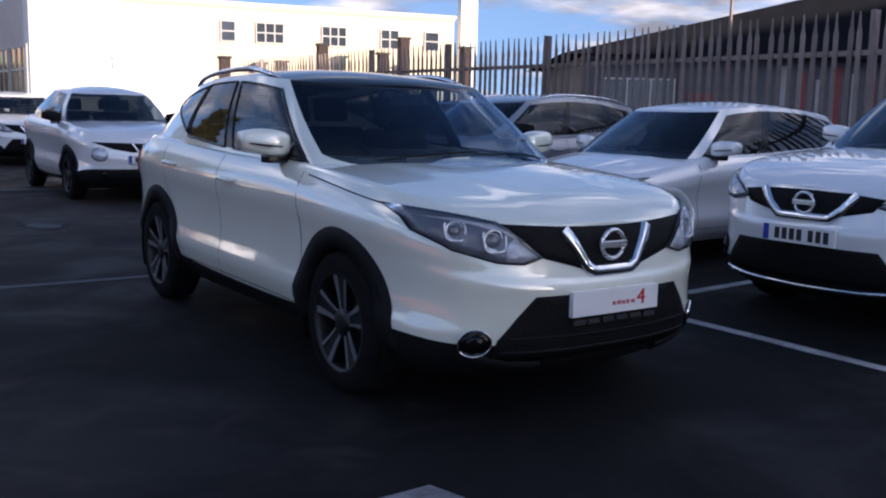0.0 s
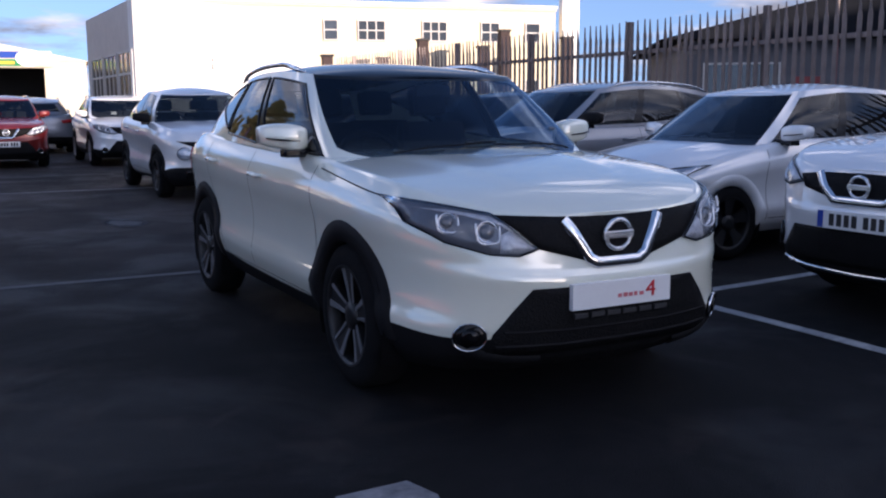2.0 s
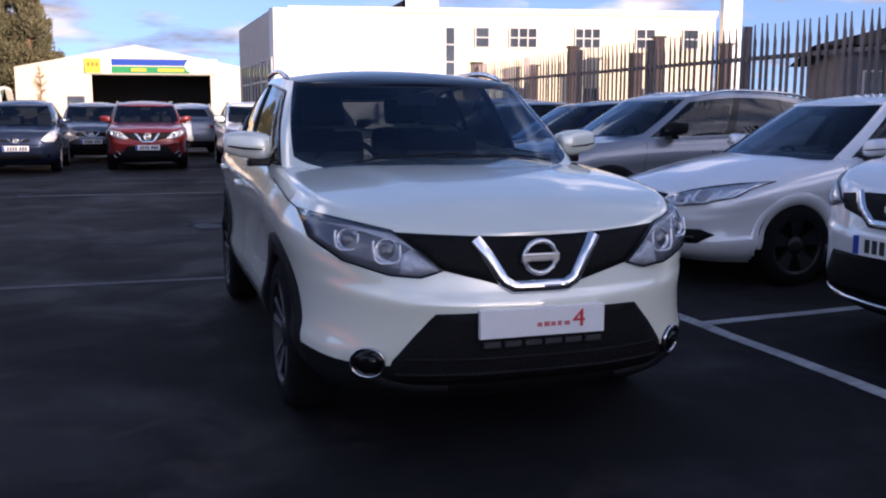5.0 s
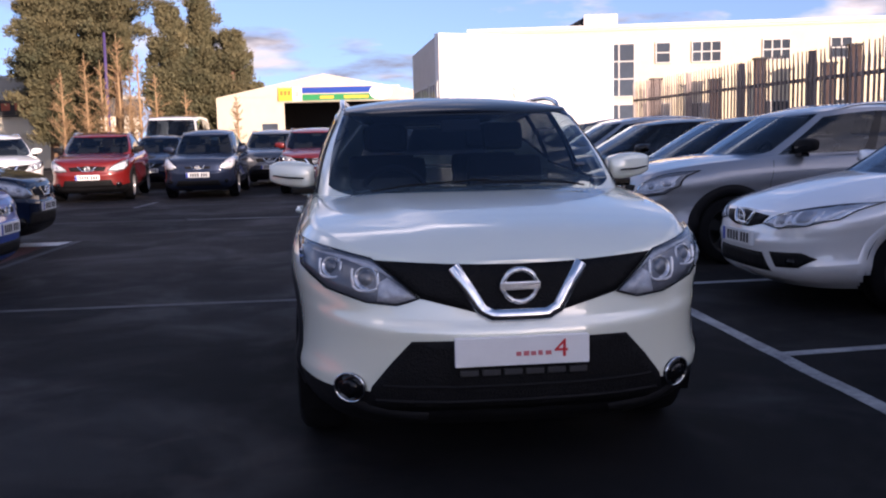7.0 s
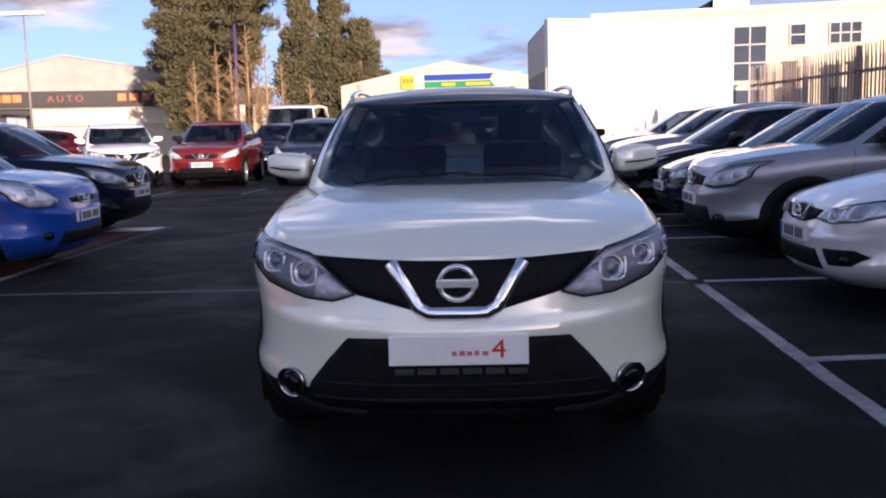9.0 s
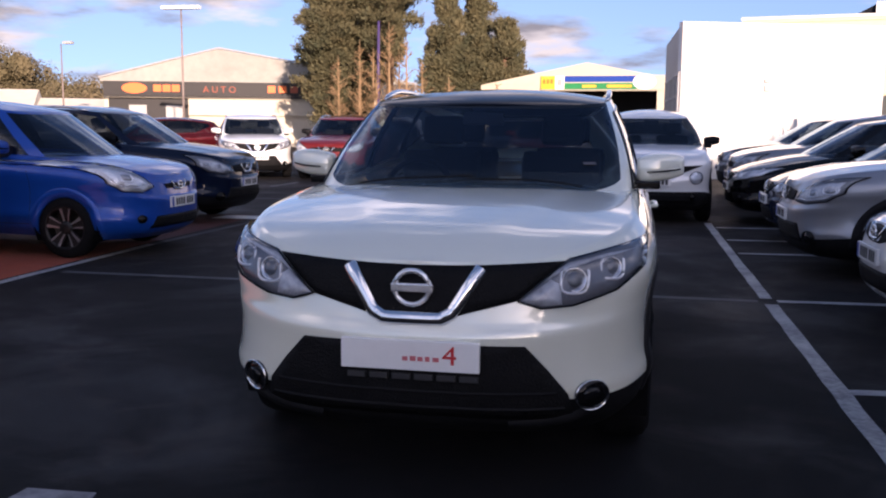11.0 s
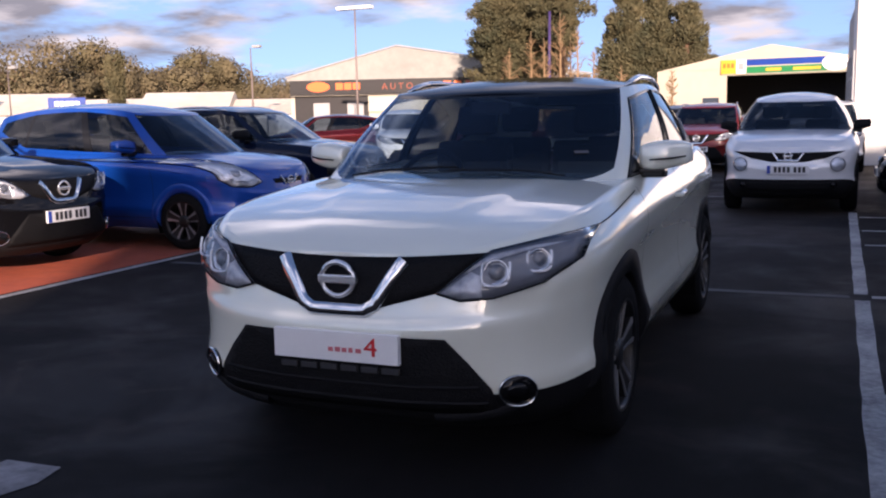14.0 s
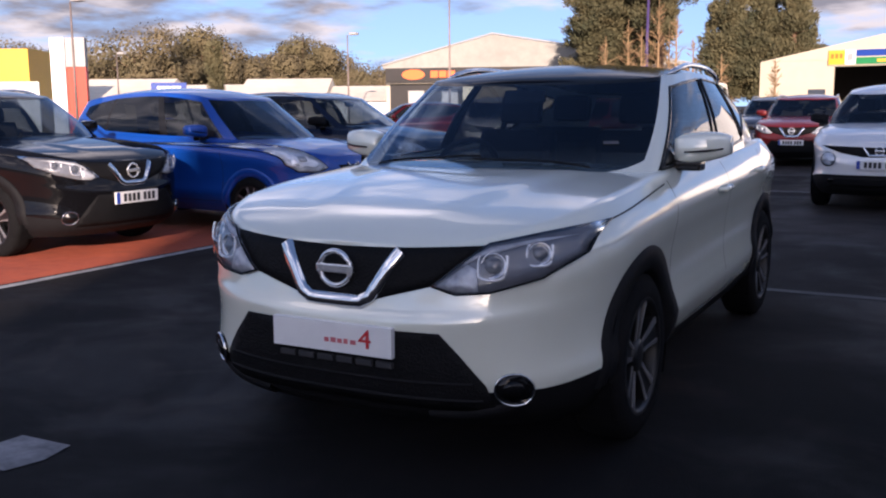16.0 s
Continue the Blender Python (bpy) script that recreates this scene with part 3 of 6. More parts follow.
def car(name, label, S, body, m, group="", plate_marks=True, detail=1, wheel_style="ten"):
    """A car standing on its wheels: origin on the ground under the middle of its nose, the nose towards -y."""
    root = thing(name, label, "car", group, m)
    n = (len(S["plan"]) - 1) * SEG + 1
    plan = spline(S["plan"], n)
    plan[:, 0] = np.maximum(plan[:, 0], 0)
    xmax = plan[:, 0].max()
    length = plan[-1, 1]
    rs = spline(S["rings"], 34)
    rs[:, 0] = np.clip(rs[:, 0], 0, 1)
    sill, edge = curve_at(S["sill"], plan[:, 1]), curve_at(S["edge"], plan[:, 1])
    wf = np.clip((S["fa"] - plan[:, 1]) / S["fa"], 0, 1) ** 0.8
    wr = np.clip((plan[:, 1] - length + 0.85) / 0.85, 0, 1) ** 0.8
    # one row of the shell runs along the upper edge of the plastic cladding
    part_s = np.clip((curve_at(S["clad"], plan[:, 1]) - sill) / (edge - sill), 0.03, 0.6)
    row_c = int(np.argmin(abs(rs[:, 0] - np.median(part_s))))
    s_c = rs[row_c, 0]
    lower = []
    for s in rs[:, 0]:
        sv = s * part_s / s_c if s <= s_c else part_s + (s - s_c) * (1 - part_s) / (1 - s_c)
        sin_, fin, rin = (np.interp(sv, rs[:, 0], rs[:, c]) for c in (1, 2, 3))
        x = plan[:, 0] - sin_ * plan[:, 0] / xmax
        y = plan[:, 1] + fin * wf - rin * wr
        z = sill + (edge - sill) * sv
        lower.append(np.stack([x, y, z], 1))
    lower = np.array(lower)
    # bonnet and deck: strips from one shoulder to the other
    K = 26
    top = lower[-1]
    zc = np.maximum(curve_at(S["crown"], top[:, 1]), top[:, 2])
    cap = []
    for k in range(K + 1):
        u = 1 - k / K
        bulge = 1 - u ** S.get("crown_power", 2.8)
        cap.append(np.stack([top[:, 0] * u, top[:, 1], top[:, 2] + (zc - top[:, 2]) * bulge], 1))
    cap = np.array(cap)
    if S.get("creases", True):
        ridge = np.interp(cap[:, :, 1], (0.05, 1.15), (0.26, 0.52))
        step = np.clip((ridge - cap[:, :, 0]) / 0.16 + 0.5, 0, 1)
        lift = 0.007 * step ** 2 * (3 - 2 * step) * np.clip((cap[:, :, 1] - 0.08) / 0.35, 0, 1) * np.clip((1.6 - cap[:, :, 1]) / 0.4, 0, 1)
        cap[:, :, 2] += lift
    fa, ra, wr_ = S["fa"], S["fa"] + S["wb"], S["wheel_r"]
    arch = S.get("arch", wr_ + 0.055)

    def in_arch(p):
        return p[0] > xmax * 0.55 and min(math.hypot(p[1] - fa, p[2] - wr_), math.hypot(p[1] - ra, p[2] - wr_)) < arch
    mid = (lower[:-1, :-1] + lower[1:, 1:]) / 2
    solid = bmesh.new()
    clad = bmesh.new()
    whole = bmesh.new()
    flip = np.array([-1, 1, 1])
    for sgn in (1, -1):
        f = np.array([sgn, 1, 1])
        grid_faces(solid, lower * f, lambda i, j: not in_arch(mid[i, j]) and i >= row_c, sgn > 0)
        grid_faces(clad, lower * f, lambda i, j: not in_arch(mid[i, j]) and i < row_c, sgn > 0)
        grid_faces(solid, cap * f, None, sgn > 0)
        grid_faces(whole, lower * f)
        grid_faces(whole, cap * f)
    # greenhouse
    ng = (len(S["gh"]) - 1) * SEG + 1
    g0, g1 = spline([r[:2] for r in S["gh"]], ng), spline([r[2:] for r in S["gh"]], ng)
    for g in (g0, g1):
        g[:, 0] = np.maximum(g[:, 0], 0)
    zb = curve_at(S["edge"], g0[:, 1]) - 0.012 + S.get("gh_lift", 0) * np.clip(1 - g0[:, 0] / 0.7, 0, 1)
    zr = curve_at(S["roof"], g1[:, 1])
    R, k0, k1 = 16, 2, 14
    tt = np.arange(ng) / SEG
    bt = [t for p in S["panes"] for t in (p[1], p[2])]
    bt_low = [v for p in S["panes"] for v in (p[3], p[5])]
    low_s = np.interp(tt, bt, bt_low)
    end = S["panes"][0][2]
    corner = np.clip(tt / end, 0, 1) ** 4
    low_s = np.where(tt <= end, bt_low[0] + (bt_low[1] - bt_low[0]) * corner, low_s)
    top_s = np.interp(tt, bt, [v for p in S["panes"] for v in (p[4], p[6])])
    gh = []
    for k in range(R + 1):
        s = low_s * k / k0 if k < k0 else (low_s + (top_s - low_s) * (k - k0) / (k1 - k0) if k <= k1 else top_s + (1 - top_s) * (k - k1) / (R - k1))
        p = g0 * (1 - s)[:, None] + g1 * s[:, None]
        b = S.get("bulge", 0.03) * np.sin(np.pi * s)
        gh.append(np.stack([p[:, 0] + b * p[:, 0] / 0.8, p[:, 1], zb * (1 - s) + zr * s + 0.3 * b * np.clip(1 - p[:, 0] / 0.5, 0, 1)], 1))
    gh = np.array(gh)
    rc = []
    for k in range(K + 1):
        u = 1 - k / K
        rc.append(np.stack([g1[:, 0] * u, g1[:, 1], zr + S["roof_crown"] * (1 - u ** 2.2) * np.sin(np.pi * np.clip((g1[:, 1] - g1[0, 1]) / (g1[-1, 1] - g1[0, 1]), 0, 1)) ** 0.45], 1))
    rc = np.array(rc)

    def pane_of(i, j):
        t = (j + 0.5) / SEG
        if k0 <= i < k1:
            for p in S["panes"]:
                if p[1] <= t <= p[2]:
                    return p[0]
            for k in (1, 2):
                if S["panes"][k][2] < t < S["panes"][k + 1][1]:
                    return "window_pillar", k
        if i >= k1 and t < S["panes"][0][2] and S.get("roof_mat"):
            return "roof_header", 0
        return None
    surround = {}
    pil = bmesh.new()
    roofp = bmesh.new()
    panes = {}
    for sgn in (1, -1):
        f = np.array([sgn, 1, 1])
        grid_faces(pil, gh * f, lambda i, j: pane_of(i, j) is None, sgn > 0)
        for key in (("window_pillar", 1), ("window_pillar", 2), ("roof_header", 0)):
            if key[1] or S.get("roof_mat"):
                grid_faces(surround.setdefault(key if not key[1] else (*key, sgn), bmesh.new()), gh * f, lambda i, j: pane_of(i, j) == key, sgn > 0)
        grid_faces(roofp, rc * f, None, sgn > 0)
        grid_faces(whole, gh * f)
        grid_faces(whole, rc * f)
        for pname in {p[0] for p in S["panes"]}:
            key = pname if pname in ("windscreen", "rear_window") else (pname, sgn)
            b = panes.setdefault(key, bmesh.new())
            inset = gh * f
            grid_faces(b, inset, lambda i, j: pane_of(i, j) == pname, sgn > 0)
    whole.normal_update()
    bvh = BVHTree.FromBMesh(whole)
    whole.free()
    for b in (solid, clad, pil, *surround.values(), roofp, *panes.values()):
        bmesh.ops.remove_doubles(b, verts=b.verts[:], dist=0.0005)
    mid_car = Vector((0, length * 0.5, 0.8))
    for b in (pil, *surround.values(), roofp, solid, clad, *panes.values()):
        b.normal_update()
        bad = [f for f in b.faces if f.normal.dot(f.calc_center_median() - mid_car) < 0]
        if len(bad) > len(b.faces) / 2:
            bmesh.ops.reverse_faces(b, faces=b.faces[:])
    shell = part("body", solid, body, root, "", True)
    part("sill_cladding", clad, M_PLASTIC if S.get("clad_black", True) else body, root, "", True)
    part("pillar_frame", pil, body, root, "", True)
    for key, b in surround.items():
        part(key[0], b, M_GLOSSBLACK, root, "gloss black trim", True)
    part("roof", roofp, S.get("roof_mat") or body, root, "", True)
    for key, b in panes.items():
        pname = key if isinstance(key, str) else key[0]
        mat = M_GLASS if detail > 1 else M_ROWGLASS
        if pname == "door_window":
            mat = M_DOORGLASS if detail > 1 else M_ROWDOOR
        if pname in ("rear_door_window", "quarter_window", "rear_window"):
            mat = M_DARKGLASS
        rim = border(b) if detail > 1 and not isinstance(key, str) else None
        ob = part(pname, b, mat, root, "", True)
        ob.visible_shadow = False
        if rim:
            part("window_seal", tube(bmesh.new(), rim, 0.0085, 6, False), M_GLOSSBLACK, ob, "black rubber window seal", True)
    proud = 1.0 if S.get("arch_black", True) else 0.25
    # black edges round the panes, seams, and the window line
    for sgn, view in ((1, "side+"), (-1, "side-")):
        for line in S.get("seams", []):
            part("panel_gap", ribbon(bvh, line, view, 0.0055, 0.002), M_SEAM, root)
        for c in (fa, ra):
            b = bmesh.new()
            prev = None
            for k in range(29):
                a = math.radians(-6 + 189 * k / 28)
                row = []
                for rr, lf in ((arch - 0.05, -0.03), (arch - 0.045, 0.012 * proud), (arch + S.get("arch_w", 0.055), 0.014 * proud), (arch + S.get("arch_w", 0.055) + 0.008, -0.004)):
                    y, z = c + rr * math.cos(a), wr_ + rr * math.sin(a)
                    hit, nrm = project(bvh, y, max(z, 0.24), view)
                    if abs(hit.x) < xmax * 0.8:
                        hit.x = sgn * xmax * 0.93
                    row.append(b.verts.new((hit.x + sgn * lf, y, max(z, 0.2))))
                if prev:
                    for p, q, u, v in zip(prev, prev[1:], row[1:], row):
                        b.faces.new((p, q, u, v))
                prev = row
            part("arch_trim", b, M_PLASTIC if S.get("arch_black", True) else body, root, "", True)
            b = bmesh.new()
            lathe(b, [(arch - 0.005, 0), (arch - 0.005, -0.42 * sgn), (0.02, -0.42 * sgn)], 28, Matrix.Translation((sgn * (xmax - 0.03), c, wr_ + 0.01)))
            bmesh.ops.delete(b, geom=[v for v in b.verts if v.co.z < 0.16], context="VERTS")
            part("wheel_well", b, M_WELL, root)
            wheel(root, pose(sgn * (xmax - 0.125), c, wr_) @ (Matrix() if sgn > 0 else Matrix.Rotation(math.pi, 4, "Z")), wr_, 0.215, wheel_style, sgn)
        if S.get("handles"):
            for y, z in S["handles"]:
                hit, nrm = project(bvh, y, z, view)
                b = bmesh.new()
                x = hit.x + sgn * 0.028
                tube(b, [(hit.x, y - 0.10, z), (x, y - 0.075, z), (x, y + 0.075, z + 0.004), (hit.x, y + 0.10, z + 0.004)], [0.010, 0.014, 0.014, 0.010], 8)
                part("door_handle", b, body, root, "", True)
        if S.get("sail"):
            part("mirror_panel", panel(bvh, S["sail"], view, 0.003, 0.01), M_GLOSSBLACK, root, "black panel behind the mirror", True)
        # door mirror
        mx, my, mz = S["mirror"]
        b = bmesh.new()
        rows = []

        def sq(v):
            return math.copysign(abs(v) ** 0.5, v)
        for k in range(13):
            u = k / 12
            th = math.sin(math.pi * (0.10 + 0.84 * u)) ** 0.26
            row = []
            for q in range(20):
                a = 2 * math.pi * q / 20
                row.append((sgn * (mx - 0.01 + 0.235 * u), my + 0.045 * u * u - 0.005 + 0.072 * th * sq(math.cos(a)),
                            mz + 0.074 * th * sq(math.sin(a)) * (1.0 - 0.25 * u * (math.sin(a) < 0)) + 0.012 * u))
            rows.append(row + row[:1])
        grid_faces(b, rows, None, sgn < 0)
        bmesh.ops.remove_doubles(b, verts=b.verts[:], dist=0.0003)
        bmesh.ops.contextual_create(b, geom=[e for e in b.edges if len(e.link_faces) == 1])
        mir = part("door_mirror", b, S.get("mirror_mat") or body, root, "", True)
        b = boxm(mx - 0.10, mx + 0.11, my - 0.045, my + 0.05, mz - 0.100, mz - 0.055, None, 0.012)
        for v in b.verts:
            v.co.x *= sgn
        part("mirror_foot", b, M_GLOSSBLACK, mir, "black mirror foot")
        b = bmesh.new()
        tube(b, [(sgn * (mx + 0.04), my - 0.083, mz - 0.012), (sgn * (mx + 0.13), my - 0.078, mz - 0.006), (sgn * (mx + 0.205), my - 0.03, mz + 0.004)], [0.004, 0.006, 0.004], 6)
        part("indicator", b, M_GLOSSBLACK, mir, "slim indicator strip")
        if S.get("rails"):
            b = bmesh.new()
            pts = []
            for k in range(15):
                u = k / 14
                y = S["rails"][0] + (S["rails"][1] - S["rails"][0]) * u
                x = np.interp(y, g1[:, 1], g1[:, 0]) - 0.015
                pts.append((sgn * x, y, float(np.interp(y, g1[:, 1], zr)) + 0.004 + 0.036 * min(1, math.sin(math.pi * u) * 1.8)))
            tube(b, pts, [0.006] + [0.016] * 13 + [0.006], 8)
            part("roof_rail", b, M_CHROME if S.get("rail_bright", True) else M_PLASTIC, root, "satin silver roof rail", True)
        # lamps at the front
        for hl in S.get("lamps", []):
            poly = hl if sgn > 0 else mirrored(hl)
            lamp = part("headlight", panel(bvh, poly, "front", 0.004, 0.03), M_LAMPDARK if S.get("cells") else S.get("lamp_mat") or M_LAMPBOX, root, "clear headlamp with bright reflectors", True)
            if S.get("cells"):
                lamp_cells(bvh, lamp, S["cells"], S["wedge"], sgn)
                part("lamp_rim", ribbon(bvh, poly + poly[:1], "front", 0.007, 0.015, 0.04, 0.003), M_GLOSSBLACK, lamp, "black lamp rim", True)
                ob = part("lens", panel(bvh, poly, "front", 0.019, 0.018), M_LENS, lamp, "clear lens", True)
                ob.visible_shadow = False
                continue
            cx, cz = sum(p[0] for p in poly) / len(poly), sum(p[1] for p in poly) / len(poly)
            inner = [(cx + (x - cx) * 0.84, cz + (z - cz) * 0.70) for x, z in poly]
            part("reflector", panel(bvh, inner, "front", 0.007, 0.008), S.get("lamp_mat") or M_LAMPMID, lamp, "grey reflector", True)
            for off, rr in S.get("projectors", ((0.42, 0.024), (-0.06, 0.028))):
                span = max(p[0] for p in poly) - min(p[0] for p in poly)
                px = cx + off * span * 0.6 * sgn
                pz = cz + off * 0.06
                circ = [(px + rr * squared(math.cos(a * math.pi / 8)), pz + rr * squared(math.sin(a * math.pi / 8))) for a in range(16)]
                part("projector", panel(bvh, circ, "front", 0.0095, 0.006), M_PROJ, lamp, "round projector lens", True)
                shoe = [(px + sgn * rr * 1.55 * squared(math.cos(math.radians(a))), pz + rr * 1.4 * squared(math.sin(math.radians(a)))) for a in range(150, 400, 10)]
                part("light_guide", ribbon(bvh, shoe, "front", 0.012, 0.009, 0.05, 0.003), M_REFLECT, lamp, "bright horseshoe light guide", True)
            brow = sorted(inner, key=lambda p: p[1])[:4]
            brow = sorted(brow, key=lambda p: p[0])
            part("light_strip", ribbon(bvh, brow, "front", 0.010, 0.009, 0.04, 0.003), M_REFLECT, lamp, "white daytime light strip", True)
            part("lamp_rim", ribbon(bvh, poly + poly[:1], "front", 0.006, 0.013, 0.04, 0.002), M_GLOSSBLACK, lamp, "black lamp rim", True)
            ob = part("lens", panel(bvh, poly, "front", 0.015, 0.015), M_LENS, lamp, "clear lens", True)
            ob.visible_shadow = False
        for fx, fz, fr in S.get("fogs", []):
            circ = [(sgn * fx + fr * 0.86 * math.cos(a * math.pi / 10), fz + fr * 0.86 * math.sin(a * math.pi / 10)) for a in range(20)]
            fog = part("fog_lamp", panel(bvh, circ, "front", 0.014, 0.03), M_GLOSSBLACK, root, "dark round fog lamp", True)
            part("fog_ring", ribbon(bvh, circ + circ[:1], "front", 0.0045, 0.015, 0.05, 0.003), M_CHROME if S.get("fog_chrome", True) else M_PLASTIC, fog, "bright ring", True)
            bulb = [(sgn * fx + fr * 0.48 * math.cos(a * math.pi / 8), fz + fr * 0.48 * math.sin(a * math.pi / 8)) for a in range(16)]
            part("fog_lens", panel(bvh, bulb, "front", 0.018, 0.008), M_GLOSSBLACK, fog, "glossy inner lens", True)
        for poly in S.get("side_front", []):
            part("intake", panel(bvh, poly if sgn > 0 else mirrored(poly), "front", 0.004, 0.02), M_PLASTIC, root, "", True)
        for poly in S.get("tail", []):
            part("tail_lamp", panel(bvh, poly if sgn > 0 else mirrored(poly), "rear", 0.01, 0.02), M_REDLAMP, root, "", True)
    for poly in S.get("grilles", []):
        part("grille", panel(bvh, poly, "front", 0.006, 0.02), M_GRILLE, root, "black grille", True)
    for poly in S.get("lower", []):
        part("lower_grille", panel(bvh, poly, "front", 0.006, 0.02), M_GRILLE, root, "black lower intake", True)
    for line, wdt in S.get("chrome", []):
        part("chrome_strip", ribbon(bvh, line, "front", wdt, 0.012, 0.03, 0.009), M_CHROME, root, "polished chrome strip", True)
    if S.get("badge"):
        bz, br = S["badge"]
        hit, nrm = project(bvh, 0, bz, "front")
        b = bmesh.new()
        y = hit.y - 0.022
        ring = [(br * math.cos(a * math.pi / 16), y, bz + br * 0.95 * math.sin(a * math.pi / 16)) for a in range(33)]
        tube(b, ring, br * 0.16, 8, False)
        bd = part("badge", b, M_BADGE, root, "round chrome badge", True)
        part("badge_bar", boxm(-br * 1.2, br * 1.2, y - 0.010, y + 0.006, bz - br * 0.25, bz + br * 0.25, None, 0.005), M_BADGE, bd)
    pz, ph, pdy = S["plate"]
    if plate_marks is not None:
        hit, nrm = project(bvh, 0, pz, "front")
        y = hit.y - pdy
        pl = part("number_plate", boxm(-0.26, 0.26, y - 0.006, y + 0.02, pz - ph / 2, pz + ph / 2, None, 0.003), M_PLATE, root, "white number plate")
        if plate_marks:
            x = -0.17
            part("blue_band", boxm(-0.257, -0.215, y - 0.008, y - 0.002, pz - ph / 2 + 0.004, pz + ph / 2 - 0.004), M_PLATEBLUE, pl)
            for k in range(7):
                x += 0.028 if k == 4 else 0
                part("mark", boxm(x, x + 0.036, y - 0.008, y - 0.004, pz - ph * 0.33, pz + ph * 0.33), M_PLATETEXT, pl)
                x += 0.054
    if detail > 1:
        for x0, x1 in ((-0.52, 0.05), (0.02, 0.55)):
            pts = []
            for k in range(9):
                u = k / 8
                x = x0 + (x1 - x0) * u
                hit, nrm = project(bvh, x, g0[0, 1] + 0.10 + 0.22 * x * x + 0.02 * u, "top")
                pts.append(hit + nrm * 0.014)
            part("wiper", tube(bmesh.new(), pts, 0.005, 6), M_PLASTIC, root, "black wiper arm")
        hit, nrm = project(bvh, 0.58, 1.335, "top")
        q = Matrix.Translation(hit + nrm * 0.004) @ nrm.to_track_quat("Z", "Y").to_matrix().to_4x4()
        part("sticker", boxm(-0.035, 0.035, -0.010, 0.010, 0, 0.002, q), M_DULL, root, "small dull windscreen sticker")
    # cabin
    b = bmesh.new()
    zf = 0.62
    box(b, -xmax * 0.78, xmax * 0.78, g0[0, 1] + 0.25, g1[-1, 1], 0.30, zf)
    part("cabin_floor", b, M_TRIM, root)
    b = boxm(-xmax * 0.80, xmax * 0.80, g0[0, 1] + 0.10, g0[0, 1] + 0.62, 0.62, float(zb[0]) - 0.05, None, 0.03)
    part("dashboard", b, M_TRIM, root, "dark dashboard")
    hr = S["roof"][1][1]
    ys = fa + 1.20
    for sx in (-0.37, 0.37):
        for yy in (ys, ys + 0.85):
            st = part("seat", boxm(sx - 0.25, sx + 0.25, yy - 0.30, yy + 0.22, zf - 0.1, zf + 0.12, None, 0.05), M_SEAT, root, "dark fabric seat")
            mm = Matrix.Translation((sx, yy + 0.22, zf + 0.1)) @ Matrix.Rotation(-0.3, 4, "X")
            part("backrest", boxm(-0.24, 0.24, -0.06, 0.06, -0.05, 0.52, mm, 0.05), M_SEAT, st)
            part("headrest", boxm(-0.13, 0.13, -0.045, 0.045, 0.56, 0.74, mm, 0.04), M_SEAT, st)
    b = bmesh.new()
    wc = Vector((-0.37, g0[0, 1] + 0.78, float(zb[0]) - 0.04))
    rot = Matrix.Rotation(-0.45, 3, "X")
    tube(b, [wc + rot @ Vector((0.185 * math.cos(a * math.pi / 12), 0, 0.185 * math.sin(a * math.pi / 12))) for a in range(25)], 0.016, 8, False)
    for a in (0, 180, 270):
        tube(b, [wc, wc + rot @ Vector((0.18 * math.cos(math.radians(a)), 0, 0.18 * math.sin(math.radians(a))))], 0.014, 6)
    part("steering_wheel", b, M_TRIM, root, "", True)
    b = boxm(-0.11, 0.11, g1[0, 1] + 0.0, g1[0, 1] + 0.03, float(zr[0]) - 0.10, float(zr[0]) - 0.035, None, 0.01)
    part("interior_mirror", b, M_TRIM, root)
    return root, bvh


